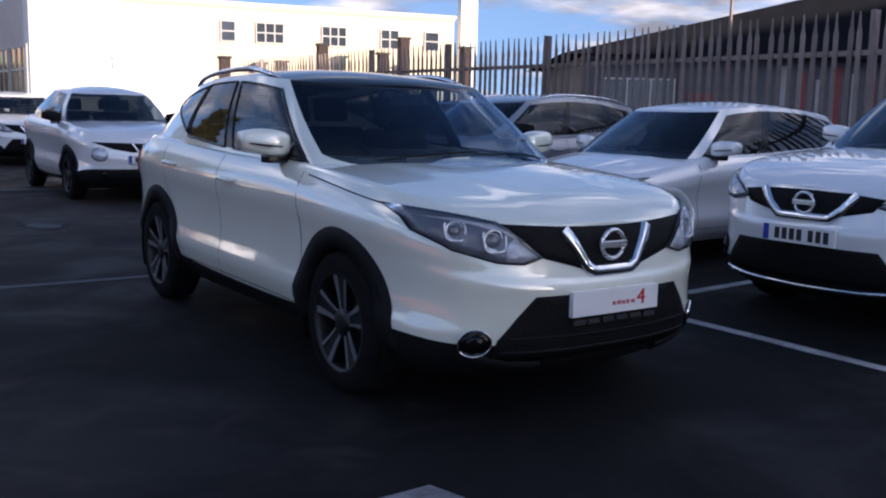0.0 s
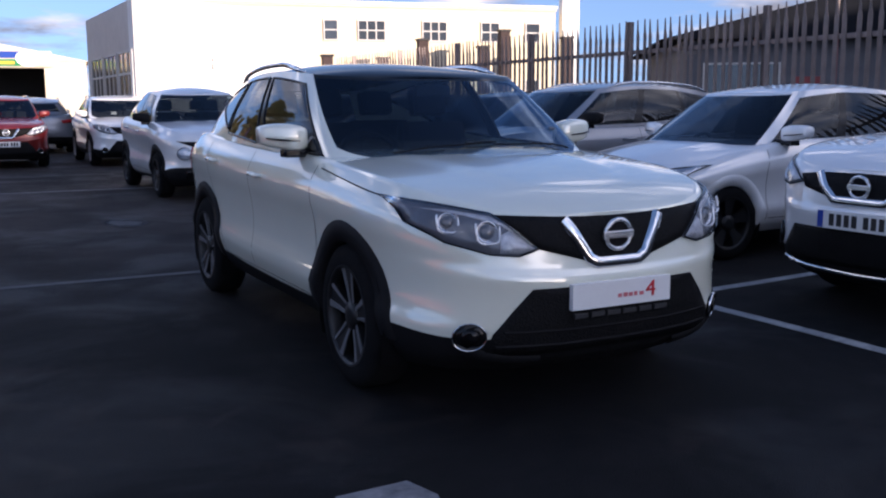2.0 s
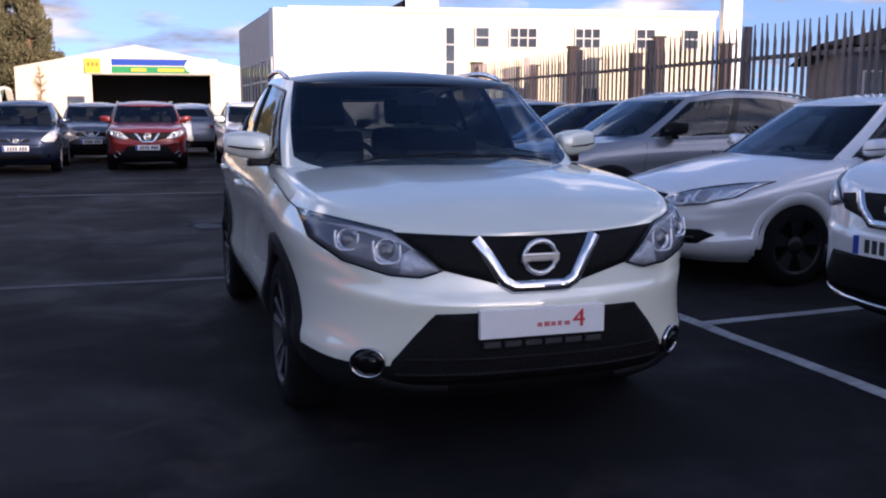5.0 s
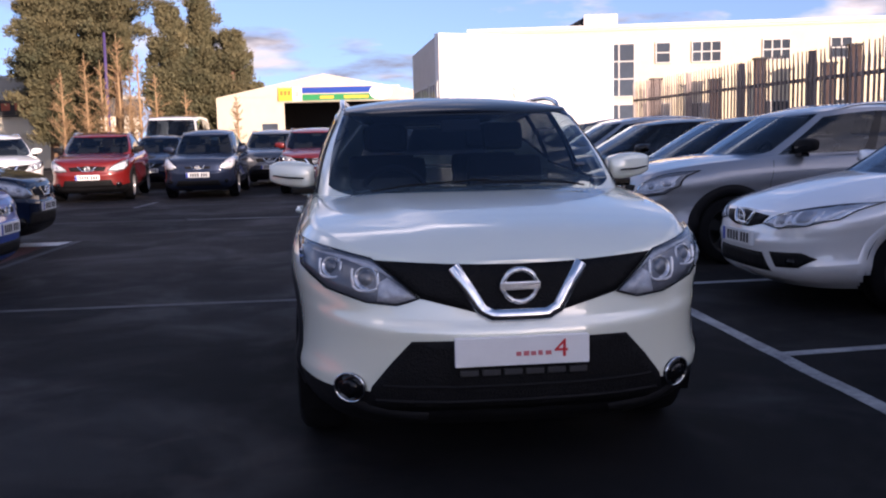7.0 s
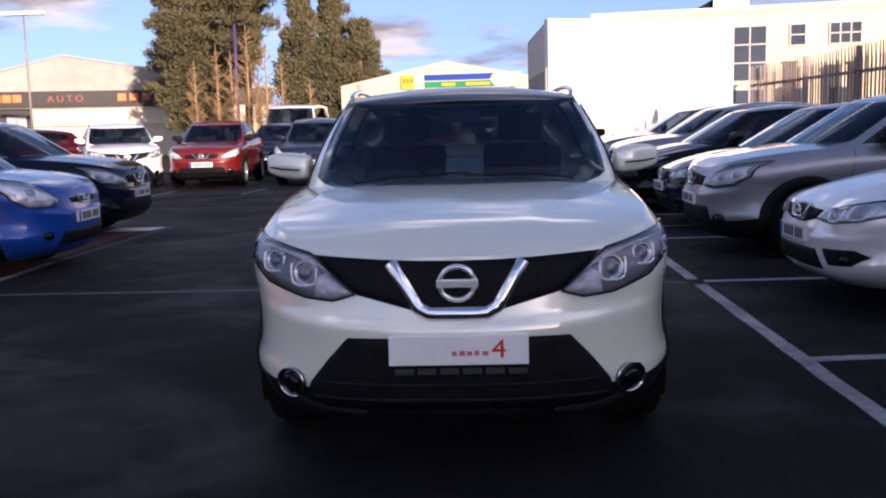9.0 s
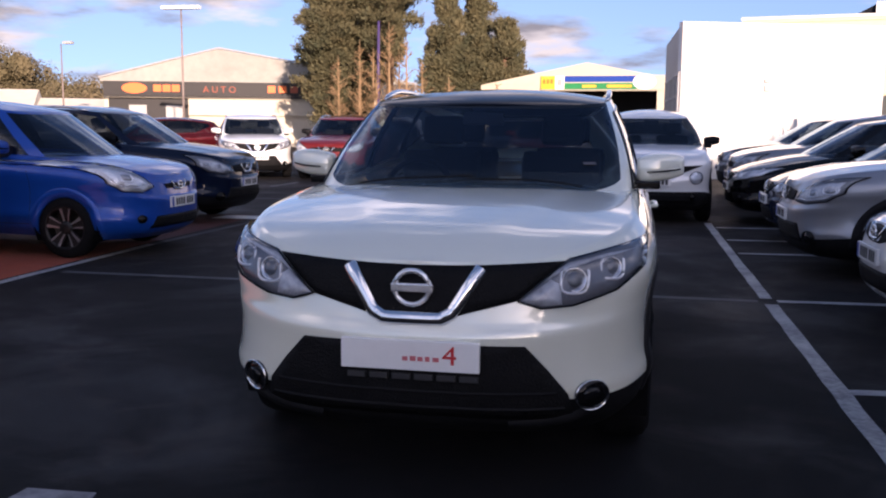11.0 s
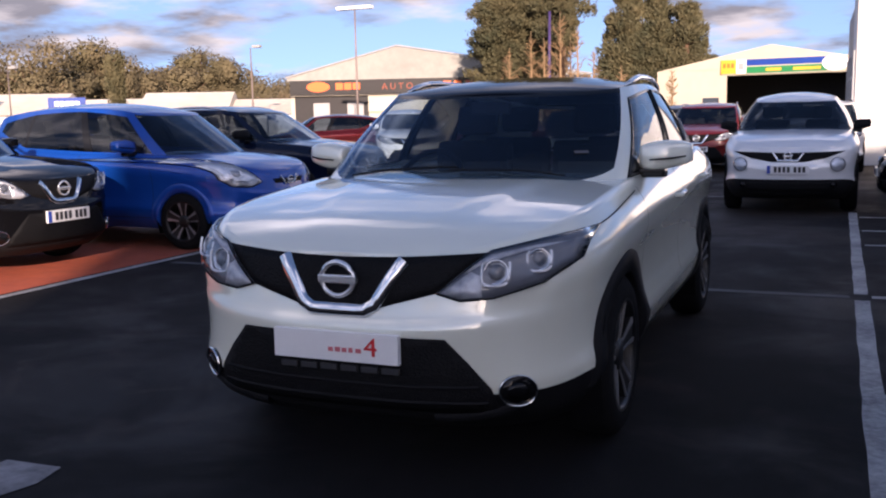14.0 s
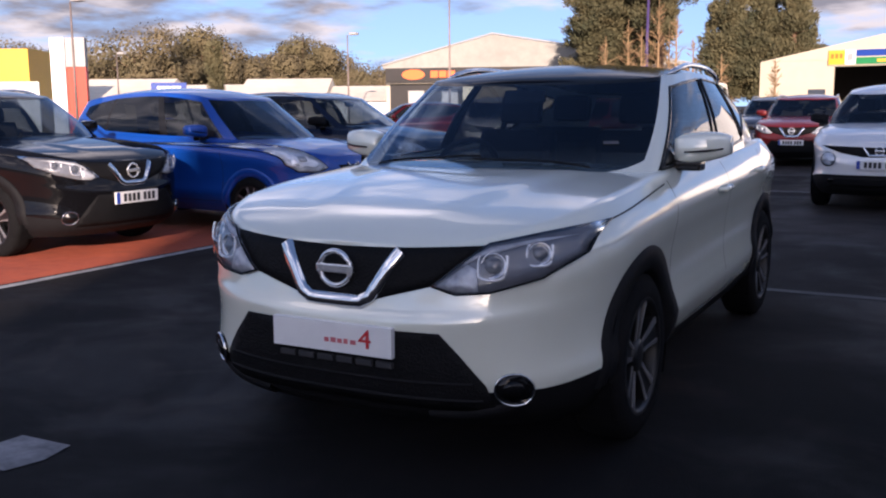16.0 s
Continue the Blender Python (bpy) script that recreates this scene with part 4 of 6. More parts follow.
PANES = [("windscreen", 0, 2.556, .03, .975, .03, .95), ("door_window", 3.222, 4.889, .05, .86, .06, .92), ("rear_door_window", 5.111, 6.889, .06, .92, .10, .90),
         ("quarter_window", 7.0, 8.223, .12, .89, .55, .78), ("rear_window", 9.444, 11, .25, .93, .25, .93)]
CROSSOVER = dict(
    plan=[(0, -0.025), (0.30, -0.012), (0.555, 0.045), (0.738, 0.168), (0.845, 0.355), (0.892, 0.60), (0.904, 0.95), (0.904, 1.5), (0.903, 2.2), (0.902, 3.0),
          (0.895, 3.6), (0.865, 3.98), (0.76, 4.22), (0.45, 4.33), (0, 4.355)],
    rings=[(0, .12, .16, .16), (.10, .05, .05, .06), (.20, .016, .012, .03), (.29, .002, .002, .01), (.37, .022, -.006, 0), (.5, .029, -.009, 0), (.61, .022, -.014, .01), (.67, .014, .002, .015), (.74, .002, .012, .02),
           (.82, .002, .022, .03), (.88, .018, .030, .04), (.94, .050, .042, .055), (1, .092, .062, .09)],
    sill=[(-0.1, .20), (0.6, .20), (1.5, .23), (3, .23), (3.9, .25), (4.5, .28)],
    edge=[(-0.1, .856), (-.025, .860), (-.012, .868), (.04, .893), (.15, .930), (.335, .970), (0.59, 1.003), (0.95, 1.034), (1.35, 1.062), (2.2, 1.085), (3.2, 1.115), (3.9, 1.13), (4.4, 1.06)],
    crown=[(-0.1, .862), (0.05, .878), (0.1, .904), (0.2, .946), (0.5, 1.010), (0.9, 1.064), (1.2, 1.088), (2, 1.09), (3.6, 1.12), (4.4, 1.06)],
    clad=[(-0.2, .372), (0.12, .375), (0.45, .405), (0.6, .405), (1.2, .36), (3.2, .38), (3.8, .42), (4.6, .50)],
    fa=0.885, wb=2.646, wheel_r=0.345, arch=0.40,
    gh=[(0, .96, 0, 1.68), (.38, 1.00, .31, 1.70), (.662, 1.165, .595, 1.85), (.795, 1.36, .648, 2.02), (.822, 1.75, .66, 2.22), (.830, 2.28, .655, 2.52), (.828, 2.85, .64, 2.85),
        (.81, 3.30, .605, 3.25), (.77, 3.72, .55, 3.60), (.66, 4.02, .46, 3.84), (.35, 4.17, .25, 3.91), (0, 4.20, 0, 3.93)],
    gh_lift=0.03,
    roof=[(1.6, 1.465), (1.95, 1.505), (2.5, 1.535), (3.1, 1.52), (3.6, 1.475), (4, 1.42)], roof_crown=0.06, bulge=0.028,
    panes=[("windscreen", 0, 2.444, .03, .975, .16, .95), ("door_window", 3.0, 5.0, .05, .86, .06, .92), ("rear_door_window", 5.222, 6.556, .06, .92, .12, .91),
           ("quarter_window", 6.667, 8.0, .18, .90, .64, .80), ("rear_window", 9.444, 11, .25, .93, .25, .93)],
    seams=[[(1.30, .34), (1.28, .80), (1.33, 1.03)], [(2.36, .34), (2.38, 1.06)], [(2.95, .36), (3.12, .58), (3.30, .78), (3.38, 1.08)], [(1.32, .36), (2.9, .37)], [(1.27, 1.018), (1.1, 1.000), (0.8, .966), (0.56, .940), (0.40, .926)]],
    handles=[(2.20, .93), (3.18, .97)],
    sail=[(1.37, 1.068), (1.66, 1.085), (1.56, 1.17)], mirror=(.822, 1.615, 1.157), rails=(2.05, 3.75), arch_w=0.05,
    lamps=[[(.385, .738), (.47, .714), (.58, .724), (.73, .772), (.828, .845), (.842, .938), (.70, .912), (.56, .882), (.463, .805)]],
    fogs=[(.655, .385, .066)],
    cells=[(.585, .815, .046), (.715, .852, .040)],
    wedge=[([(.40, .741), (.47, .722), (.545, .728), (.535, .80), (.50, .818), (.455, .782)], M_LAMPMID, .007),
           ([(.475, .805), (.53, .838), (.66, .880), (.76, .900), (.80, .905), (.70, .900), (.565, .874), (.50, .836)], M_LAMPMID, .0075)],
    grilles=[[(-.55, .880), (-.458, .805), (-.38, .738), (-.22, .695), (-.13, .668), (.13, .668), (.22, .695), (.38, .738), (.458, .805), (.55, .880), (.40, .871), (.28, .864), (.14, .859), (0, .857), (-.14, .859), (-.28, .864), (-.40, .871)]],
    chrome=[([(-.250, .850), (-.200, .775), (-.148, .69), (-.108, .668), (.108, .668), (.148, .69), (.200, .775), (.250, .850)], .050)],
    lower=[[(-.42, .578), (.42, .578), (.50, .49), (.575, .395), (.60, .30), (-.60, .30), (-.575, .395), (-.50, .49)]],
    badge=(.781, .066), plate=(.535, .111, .018),
    tail=[[(.50, .93), (.80, .98), (.84, 1.02), (.82, .86), (.55, .85)]])


def variant(base, sx=1.0, sy=1.0, sz=1.0, **over):
    """Another model on the same lines: all places scaled, some replaced."""
    S = dict(base)
    S["plan"] = [(x * sx, y * sy) for x, y in base["plan"]]
    S["gh"] = [(a * sx, b * sy, c * sx, d * sy) for a, b, c, d in base["gh"]]
    for k in ("sill", "edge", "crown", "roof", "clad"):
        S[k] = [(y * sy, z * sz) for y, z in base[k]]
    S["fa"], S["wb"] = base["fa"] * sy, base["wb"] * sy
    for k in ("lamps", "grilles", "lower", "tail", "side_front"):
        S[k] = [[(x * sx, z * sz) for x, z in poly] for poly in base.get(k, [])]
    S["chrome"] = [([(x * sx, z * sz) for x, z in line], w) for line, w in base.get("chrome", [])]
    S["fogs"] = [(x * sx, z * sz, r) for x, z, r in base.get("fogs", [])]
    S["seams"] = [[(y * sy, z * sz) for y, z in line] for line in base["seams"][:4]]
    S["handles"] = [(y * sy, z * sz) for y, z in base["handles"]]
    S["mirror"] = tuple(a * b for a, b in zip(base["mirror"], (sx, sy, sz)))
    if base.get("rails"):
        S["rails"] = tuple(y * sy for y in base["rails"])
    S["sail"] = S["cells"] = None
    if "gh" in over:
        S["panes"] = PANES
    S["badge"] = (base["badge"][0] * sz, base["badge"][1])
    S["plate"] = (base["plate"][0] * sz, base["plate"][1], base["plate"][2])
    S.update(over)
    return S


# ---- the ground ----
bm = bmesh.new()
for x0, x1, y0, y1 in ((-400, 400, -400, 900),):
    bm.faces.new([bm.verts.new((x, y, 0)) for x, y in ((x0, y0), (x1, y0), (x1, y1), (x0, y1))])
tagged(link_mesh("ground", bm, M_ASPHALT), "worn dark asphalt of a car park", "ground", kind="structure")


def strip(x0, y0, x1, y1, w=0.1, mat=M_LINE):
    """A painted line on the asphalt."""
    d = Vector((x1 - x0, y1 - y0)).normalized()
    s = Vector((-d.y, d.x)) * w / 2
    bm = bmesh.new()
    n = max(2, int(math.hypot(x1 - x0, y1 - y0) / 0.25))
    rows = []
    for k in range(n + 1):
        p = Vector((x0 + (x1 - x0) * k / n, y0 + (y1 - y0) * k / n))
        j = [1 + 0.22 * noise.noise((p.x * 3, p.y * 3, q)) for q in (0, 7)]
        rows.append([(p.x + s.x * j[0], p.y + s.y * j[0], 0.004), (p.x - s.x * j[1], p.y - s.y * j[1], 0.004)])
    grid_faces(bm, rows)
    ob = link_mesh("road_line", bm, mat)
    return tagged(ob, "worn white painted parking bay line", "road line", "bay lines", "structure")


for a in ((1.89, -2.6, 1.90, 4.25), (1.90, 4.50, 1.92, 10.6), (1.95, 1.77, 5.9, 2.1), (1.97, 4.40, 5.9, 4.6), (1.99, 7.3, 5.9, 7.5),
          (1.99, -.9, 5.9, -.75), (-4.45, -2.5, -4.48, 6.4), (1.99, 8.55, 5.9, 8.7), (1.99, 10.0, 5.9, 10.1)):
    strip(*a)
for a in ((-4.3, 4.40, 1.82, 4.38), (-4.48, 6.4, -4.3, 9.9), (-7.0, 12.95, -3.4, 12.9), (-7.5, 16.6, 0.5, 16.5)):
    strip(*a, 0.1, M_FADED)
for a in ((-3.3, 12.88, 1.2, 12.75), (-6.83, 16.1, -6.75, 17.6), (-4.87, 16.2, -4.72, 17.9)):
    strip(*a, 0.1, M_PATCH)
bm = bmesh.new()
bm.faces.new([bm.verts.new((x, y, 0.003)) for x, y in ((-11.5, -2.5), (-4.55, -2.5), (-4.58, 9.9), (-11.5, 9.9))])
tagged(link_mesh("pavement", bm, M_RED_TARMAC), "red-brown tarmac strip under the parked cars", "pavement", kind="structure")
bm = bmesh.new()
bm.faces.new([bm.verts.new((x, y, 0.004)) for x, y in ((-1.42, -.30), (-1.14, -.29), (-1.10, -.45), (-1.14, -.60), (-1.28, -.60), (-1.43, -.44))])
tagged(link_mesh("road_mark", bm, M_PATCH), "worn white painted patch on the asphalt", "road mark", kind="structure")

bm = bmesh.new()
bm.faces.new([bm.verts.new((x, y, 0.008)) for x, y in ((-5.1, 9.3), (-4.42, 9.34), (-4.36, 9.8), (-5.05, 9.76))])
tagged(link_mesh("road_mark", bm, M_FRESH), "white painted mark at the edge of the red strip", "road mark", kind="structure")

bm = bmesh.new()
bm.faces.new([bm.verts.new((-0.76 + (0.36 + 0.09 * math.sin(3 * a + 1)) * math.cos(a), 8.05 + (0.62 + 0.12 * math.sin(2 * a)) * math.sin(a), 0.005))
              for a in (k * math.pi / 16 for k in range(32))])
tagged(link_mesh("road_mark", bm, M_SMUDGE), "faint worn pale patch on the asphalt", "road mark", kind="structure")

# ---- buildings ----


def walls(name, label, corners, z0, z1, mat, th=0.25):
    """Four walls and a roof slab over a rectangle given by its front-left corner, direction, width and depth."""
    x, y, ang, w, d = corners
    m = pose(x, y, 0, 0, 0, ang)
    root = thing(name, label, "building", "", m)
    part("wall", boxm(0, w, 0, th, z0, z1), mat, root)
    part("wall", boxm(0, w, d - th, d, z0, z1), mat, root)
    part("wall", boxm(0, th, th, d - th, z0, z1), mat, root)
    part("wall", boxm(w - th, w, th, d - th, z0, z1), mat, root)
    part("roof", boxm(-0.05, w + 0.05, -0.05, d + 0.05, z1 - 0.02, z1 + 0.12), mat, root)
    return root


def window(root, x0, x1, z0, z1, cols, rows_, m=None, frame=M_FRAME, glass=M_WINDOW, y=0.0):
    """A window unit proud of the wall at y (facing -y), with bars and panes."""
    m = m or Matrix()
    b = bmesh.new()
    t = 0.06
    ring = [[b.verts.new(m @ Vector((x, yy, z))) for x, z in ((x0 - e, z0 - e), (x1 + e, z0 - e), (x1 + e, z1 + e), (x0 - e, z1 + e))]
            for e, yy in ((t / 2, y + 0.04), (t / 2, y - 0.06), (-t / 2, y - 0.06), (-t / 2, y + 0.04))]
    for p, q in zip(ring, ring[1:]):
        for k in range(4):
            b.faces.new((p[k], p[(k + 1) % 4], q[(k + 1) % 4], q[k]))
    w = part("window", b, frame, root)
    for k in range(1, cols):
        x = x0 + (x1 - x0) * k / cols
        part("glazing_bar", boxm(x - t / 2, x + t / 2, y - 0.055, y + 0.03, z0 + t / 2, z1 - t / 2, m), frame, w)
    for k in range(1, rows_):
        z = z0 + (z1 - z0) * k / rows_
        part("glazing_bar", boxm(x0 + t / 2, x1 - t / 2, y - 0.05, y + 0.03, z - t / 2, z + t / 2, m), frame, w)
    for i in range(cols):
        for k in range(rows_):
            part("pane", boxm(x0 + (x1 - x0) * i / cols, x0 + (x1 - x0) * (i + 1) / cols, y - 0.03, y - 0.01, z0 + (z1 - z0) * k / rows_, z0 + (z1 - z0) * (k + 1) / rows_, m), glass, w)
    return w




def gable(root, x0, x1, z0, z1, y0, y1, mat, name="gable"):
    """A gabled upper part: two sloping sides over a triangular end."""
    b = bmesh.new()
    xm = (x0 + x1) / 2
    f = [b.verts.new((x, y, z)) for y in (y0, y1) for x, z in ((x0, z0), (x1, z0), (xm, z1))]
    b.faces.new((f[0], f[1], f[2])), b.faces.new((f[5], f[4], f[3]))
    b.faces.new((f[1], f[4], f[5], f[2])), b.faces.new((f[0], f[2], f[5], f[3])), b.faces.new((f[0], f[3], f[4], f[1]))
    return part(name, b, mat, root)


def lettering(root, text, x, z, size, mat, y=-0.12, name="lettering"):
    """Raised letters in the built-in font on a wall that looks to -y."""
    cu = bpy.data.curves.new(name, "FONT")
    cu.body, cu.size, cu.extrude, cu.align_x = text, size, 0.02, "CENTER"
    tmp = bpy.data.objects.new(name, cu)
    scene.collection.objects.link(tmp)
    dg = bpy.context.evaluated_depsgraph_get()
    me = bpy.data.meshes.new_from_object(tmp.evaluated_get(dg))
    bpy.data.objects.remove(tmp)
    bpy.data.curves.remove(cu)
    me.materials.clear()
    me.materials.append(mat)
    ob = new(name, me)
    ob.parent = root
    ob.matrix_basis = pose(x, y, z, 90, 0, 0)
    return ob


# white box-like building beyond the fence's end
def wall_run(root, p, q, z0, z1, mat, th=0.25, name="wall"):
    """One wall from p to q on the plan, its outer face on that line and its thickness to the left of it."""
    d = Vector((q[0] - p[0], q[1] - p[1]))
    m = Matrix.Translation((p[0], p[1], 0)) @ Matrix.Rotation(math.atan2(d.y, d.x), 4, "Z")
    return part(name, boxm(0, d.length, 0, th, z0, z1, m), mat, root), m


B = thing("white_building", "flat-roofed white rendered building with glazed side", "building")
corners = [(2.06, 22.2), (7.42, 24.0), (7.9, 30.5), (1.93, 29.6)]
_, mB = wall_run(B, corners[0], corners[1], 0, 4.05, M_PLASTER)
wall_run(B, corners[1], corners[2], 0, 4.045, M_PLASTER)
wall_run(B, corners[2], corners[3], 0, 4.04, M_PLASTER)
_, mS = wall_run(B, corners[3], corners[0], 0, 4.035, M_SIDECLAD)
rb = bmesh.new()
lo = [rb.verts.new((x, y, 3.95)) for x, y in corners]
hi = [rb.verts.new((x, y, 4.03)) for x, y in corners]
rb.faces.new(lo[::-1]), rb.faces.new(hi)
for k in range(4):
    rb.faces.new((lo[k], lo[(k + 1) % 4], hi[(k + 1) % 4], hi[k]))
bmesh.ops.scale(rb, vec=(0.99, 0.99, 1), verts=rb.verts, space=Matrix.Translation((-5, -28, 0)))
part("roof", rb, M_PLASTER, B)
part("vent", boxm(2.28, 2.46, -0.05, 0.02, 2.30, 2.46, mB), M_CLAD, B, "small grey wall vent")
part("vent", boxm(2.28, 2.46, -0.05, 0.02, 2.52, 2.62, mB), M_CLAD, B, "small grey wall vent")
for k in range(3):
    window(B, 1.0 + 2.2 * k, 2.9 + 2.2 * k, 1.6, 2.75, 3, 2, mS, M_FRAME, M_WARMGLASS, 0.0)
    window(B, 1.0 + 2.2 * k, 2.9 + 2.2 * k, 0.3, 1.4, 3, 1, mS, M_FRAME, M_WINDOW, 0.0)

# long cream building behind
B2 = walls("cream_building", "two-storey cream rendered building with upper windows", (6.0, 44.55, -12, 21.8, 14), 0, 6.26, M_BEIGE)
part("parapet", boxm(-0.1, 21.9, -0.1, 0.3, 6.385, 6.52), M_PLASTER, B2)
part("roof_house", boxm(5.75, 7.4, 0.4, 4, 6.38, 7.1), M_PLASTER, B2, "small white rooftop plant room")
rs_ = bmesh.new()
vv = [rs_.verts.new((x, y, z)) for y in (0.6, 3.9) for x, z in ((4.6, 6.39), (5.74, 6.39), (5.74, 7.0))]
rs_.faces.new((vv[0], vv[1], vv[2])), rs_.faces.new((vv[5], vv[4], vv[3])), rs_.faces.new((vv[0], vv[2], vv[5], vv[3])), rs_.faces.new((vv[0], vv[3], vv[4], vv[1])), rs_.faces.new((vv[1], vv[4], vv[5], vv[2]))
part("lean_to_roof", rs_, M_DARKROOF, B2, "dark sloping roof beside the plant room")
for x0, x1, cols, rows_ in ((6.68, 8.2, 2, 3), (9.25, 9.95, 1, 2), (11.0, 12.4, 3, 2), (14.4, 15.7, 3, 2), (17.6, 18.6, 2, 2), (20.1, 20.9, 1, 2)):
    window(B2, x0, x1, 4.6 if rows_ == 2 else 3.0, 5.58, cols, rows_)
    window(B2, x0, x1, 1.4, 2.6, cols, 1)
part("sign_pylon", boxm(22.3, 23.3, 0.2, 0.7, 0, 7.6, None, 0.03), M_PLASTER, B2, "tall plain white pylon")
for k, (x, h) in enumerate(((8.9, 3.6), (11.6, 3.5), (13.6, 4.4), (16.7, 4.1), (17.8, 4.9), (21.2, 4.6))):
    st = thing("brick_pier", "tall dark brick pier in the yard behind the fence", "pier", "brick piers", B2.matrix_basis @ pose(x, -3.0, 0))
    part("shaft", boxm(-0.24, 0.24, -0.24, 0.24, 0, h, None, 0.01), M_BRICK, st)
    part("cap", boxm(-0.3, 0.3, -0.3, 0.3, h, h + 0.1, None, 0.01), M_DARKWALL, st)

# tyre garage with its open bay
G = thing("garage_building", "cream gabled garage with coloured sign over a dark open bay", "building", "", pose(-6.93, 46.6, 0, 0, 0, -6) @ Matrix.Diagonal((0.893, 0.5, 0.94, 1)))
part("wall", boxm(0, 3.9, 0, 0.25, 0, 3.66), M_CREAM_CLAD, G)
part("wall", boxm(10.2, 12.3, 0, 0.25, 0, 3.66), M_CREAM_CLAD, G)
part("wall", boxm(3.9, 10.2, 0, 0.25, 3.32, 3.66), M_CREAM_CLAD, G)
part("wall", boxm(0, 0.25, 0.25, 14, 0, 3.66), M_CREAM_CLAD, G)
part("wall", boxm(12.05, 12.3, 0.25, 14, 0, 3.66), M_CREAM_CLAD, G)
# the open bay's inner shade is put into this back wall's near-black colour
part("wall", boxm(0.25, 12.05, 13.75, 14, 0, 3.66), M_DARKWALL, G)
gable(G, 0.0, 12.5, 3.66, 4.85, -0.05, 14.1, M_CREAM_CLAD, "roof")
sg = part("sign_board", boxm(3.6, 10.6, -0.16, -0.06, 3.37, 4.15), M_CREAM_CLAD, G, "long coloured sign board")
part("yellow_field", boxm(3.6, 4.42, -0.2, -0.165, 3.41, 4.12), M_YELLOW, sg)
part("white_field", boxm(4.43, 4.95, -0.2, -0.165, 3.41, 4.12), M_WHITELET, sg)
part("logo_disc", boxm(4.55, 4.82, -0.215, -0.201, 3.6, 3.95), M_CLAD, sg, "small grey device on white")
for k in range(3):
    part("lettering_bar", boxm(3.72 + 0.22 * k, 3.86 + 0.22 * k, -0.215, -0.201, 3.72, 3.94), M_ORANGE, sg)
part("blue_field", boxm(4.98, 9.1, -0.2, -0.165, 3.80, 4.12), M_SIGNBLUE, sg)
part("green_field", boxm(4.98, 9.1, -0.2, -0.165, 3.41, 3.74), M_SIGNGREEN, sg)
part("lettering_bar", boxm(6.0, 6.8, -0.225, -0.205, 3.50, 3.64), M_YELLOW, sg)
part("lettering_bar", boxm(7.4, 8.8, -0.225, -0.205, 3.50, 3.64), M_YELLOW, sg)
lb = bmesh.new()
bmesh.ops.create_circle(lb, cap_ends=True, radius=0.48, segments=28, matrix=Matrix.Translation((9.5, -0.215, 3.80)) @ Matrix.Rotation(radians(90), 4, "X") @ Matrix.Diagonal((1.35, 0.85, 1, 1)))
part("white_oval", lb, M_WHITELET, sg)
part("small_window", boxm(2.6, 3.5, -0.04, 0.0, 1.2, 2.2), M_WINDOW, G)

# low workshop with a dark sign band
A = thing("workshop_building", "low grey gabled workshop with dark sign band", "building", "", pose(-26.95, 45.5, 0, 0, 0, 17.6))
part("wall", boxm(-1, 16, 0, 0.25, 0, 2.82), M_CREAM_CLAD, A)
part("wall", boxm(-1, -0.75, 0.25, 14, 0, 3.59), M_CLAD, A)
part("wall", boxm(15.75, 16, 0.25, 14, 0, 3.44), M_CLAD, A)
part("fascia", boxm(-0.95, 16.3, -0.35, 0.2, 2.82, 3.60), M_DARKWALL, A, "dark sign band")
rb = bmesh.new()
fr = [[rb.verts.new((x, y, z)) for x, z in ((-1.2, 3.6), (16.4, 3.45), (16.4, 3.62), (5.3, 5.45), (-1.2, 3.78))] for y in (0.0, 14.0)]
rb.faces.new(fr[0]), rb.faces.new(fr[1][::-1])
for k in range(5):
    rb.faces.new((fr[0][k], fr[1][k], fr[1][(k + 1) % 5], fr[0][(k + 1) % 5]))
part("roof", rb, M_ROOFGREY, A, "pale sheeted gable roof")
for x0, z0, x1, z1 in ((-1.25, 3.80, 5.3, 5.50), (5.3, 5.50, 16.45, 3.66)):
    part("barge_board", tube(bmesh.new(), [(x0, -0.05, z0), (x1, -0.05, z1)], 0.05, 6), M_CLAD, A, "thin grey barge board")
part("gutter", boxm(-0.95, 16.3, -0.42, -0.352, 2.72, 2.80), M_DARKWALL, A)
part("doorway", boxm(-0.75, 3.6, -0.08, -0.01, 0, 2.7), M_DARKWALL, A)
for x in (0.35, 2.35):
    part("door_panel", boxm(x, x + 0.95, -0.12, -0.085, 0.1, 2.3), M_CLAD, A, "grey door panel")
part("ledge", boxm(3.6, 16.2, -0.2, -0.01, 1.75, 2.68), M_CREAM_CLAD, A)
lb = bmesh.new()
bmesh.ops.create_circle(lb, cap_ends=True, radius=0.34, segments=28, matrix=Matrix.Translation((0.72, -0.38, 3.22)) @ Matrix.Rotation(radians(90), 4, "X") @ Matrix.Diagonal((2.0, 0.85, 1, 1)))
part("emblem", lb, M_ORANGE, A, "orange oval emblem")
for x in (1.75, 2.25, 2.75):
    part("lettering_bar", boxm(x, x + 0.42, -0.4, -0.36, 3.04, 3.42), M_ORANGE, A)
lettering(A, "A U T O", 5.35, 3.02, 0.50, M_RUST, -0.4)
for x in (8.0, 8.62, 9.25, 9.9, 10.5):
    part("lettering_bar", boxm(x, x + 0.42, -0.4, -0.36, 3.04, 3.42), M_ORANGE if x < 9 else M_RUST, A)

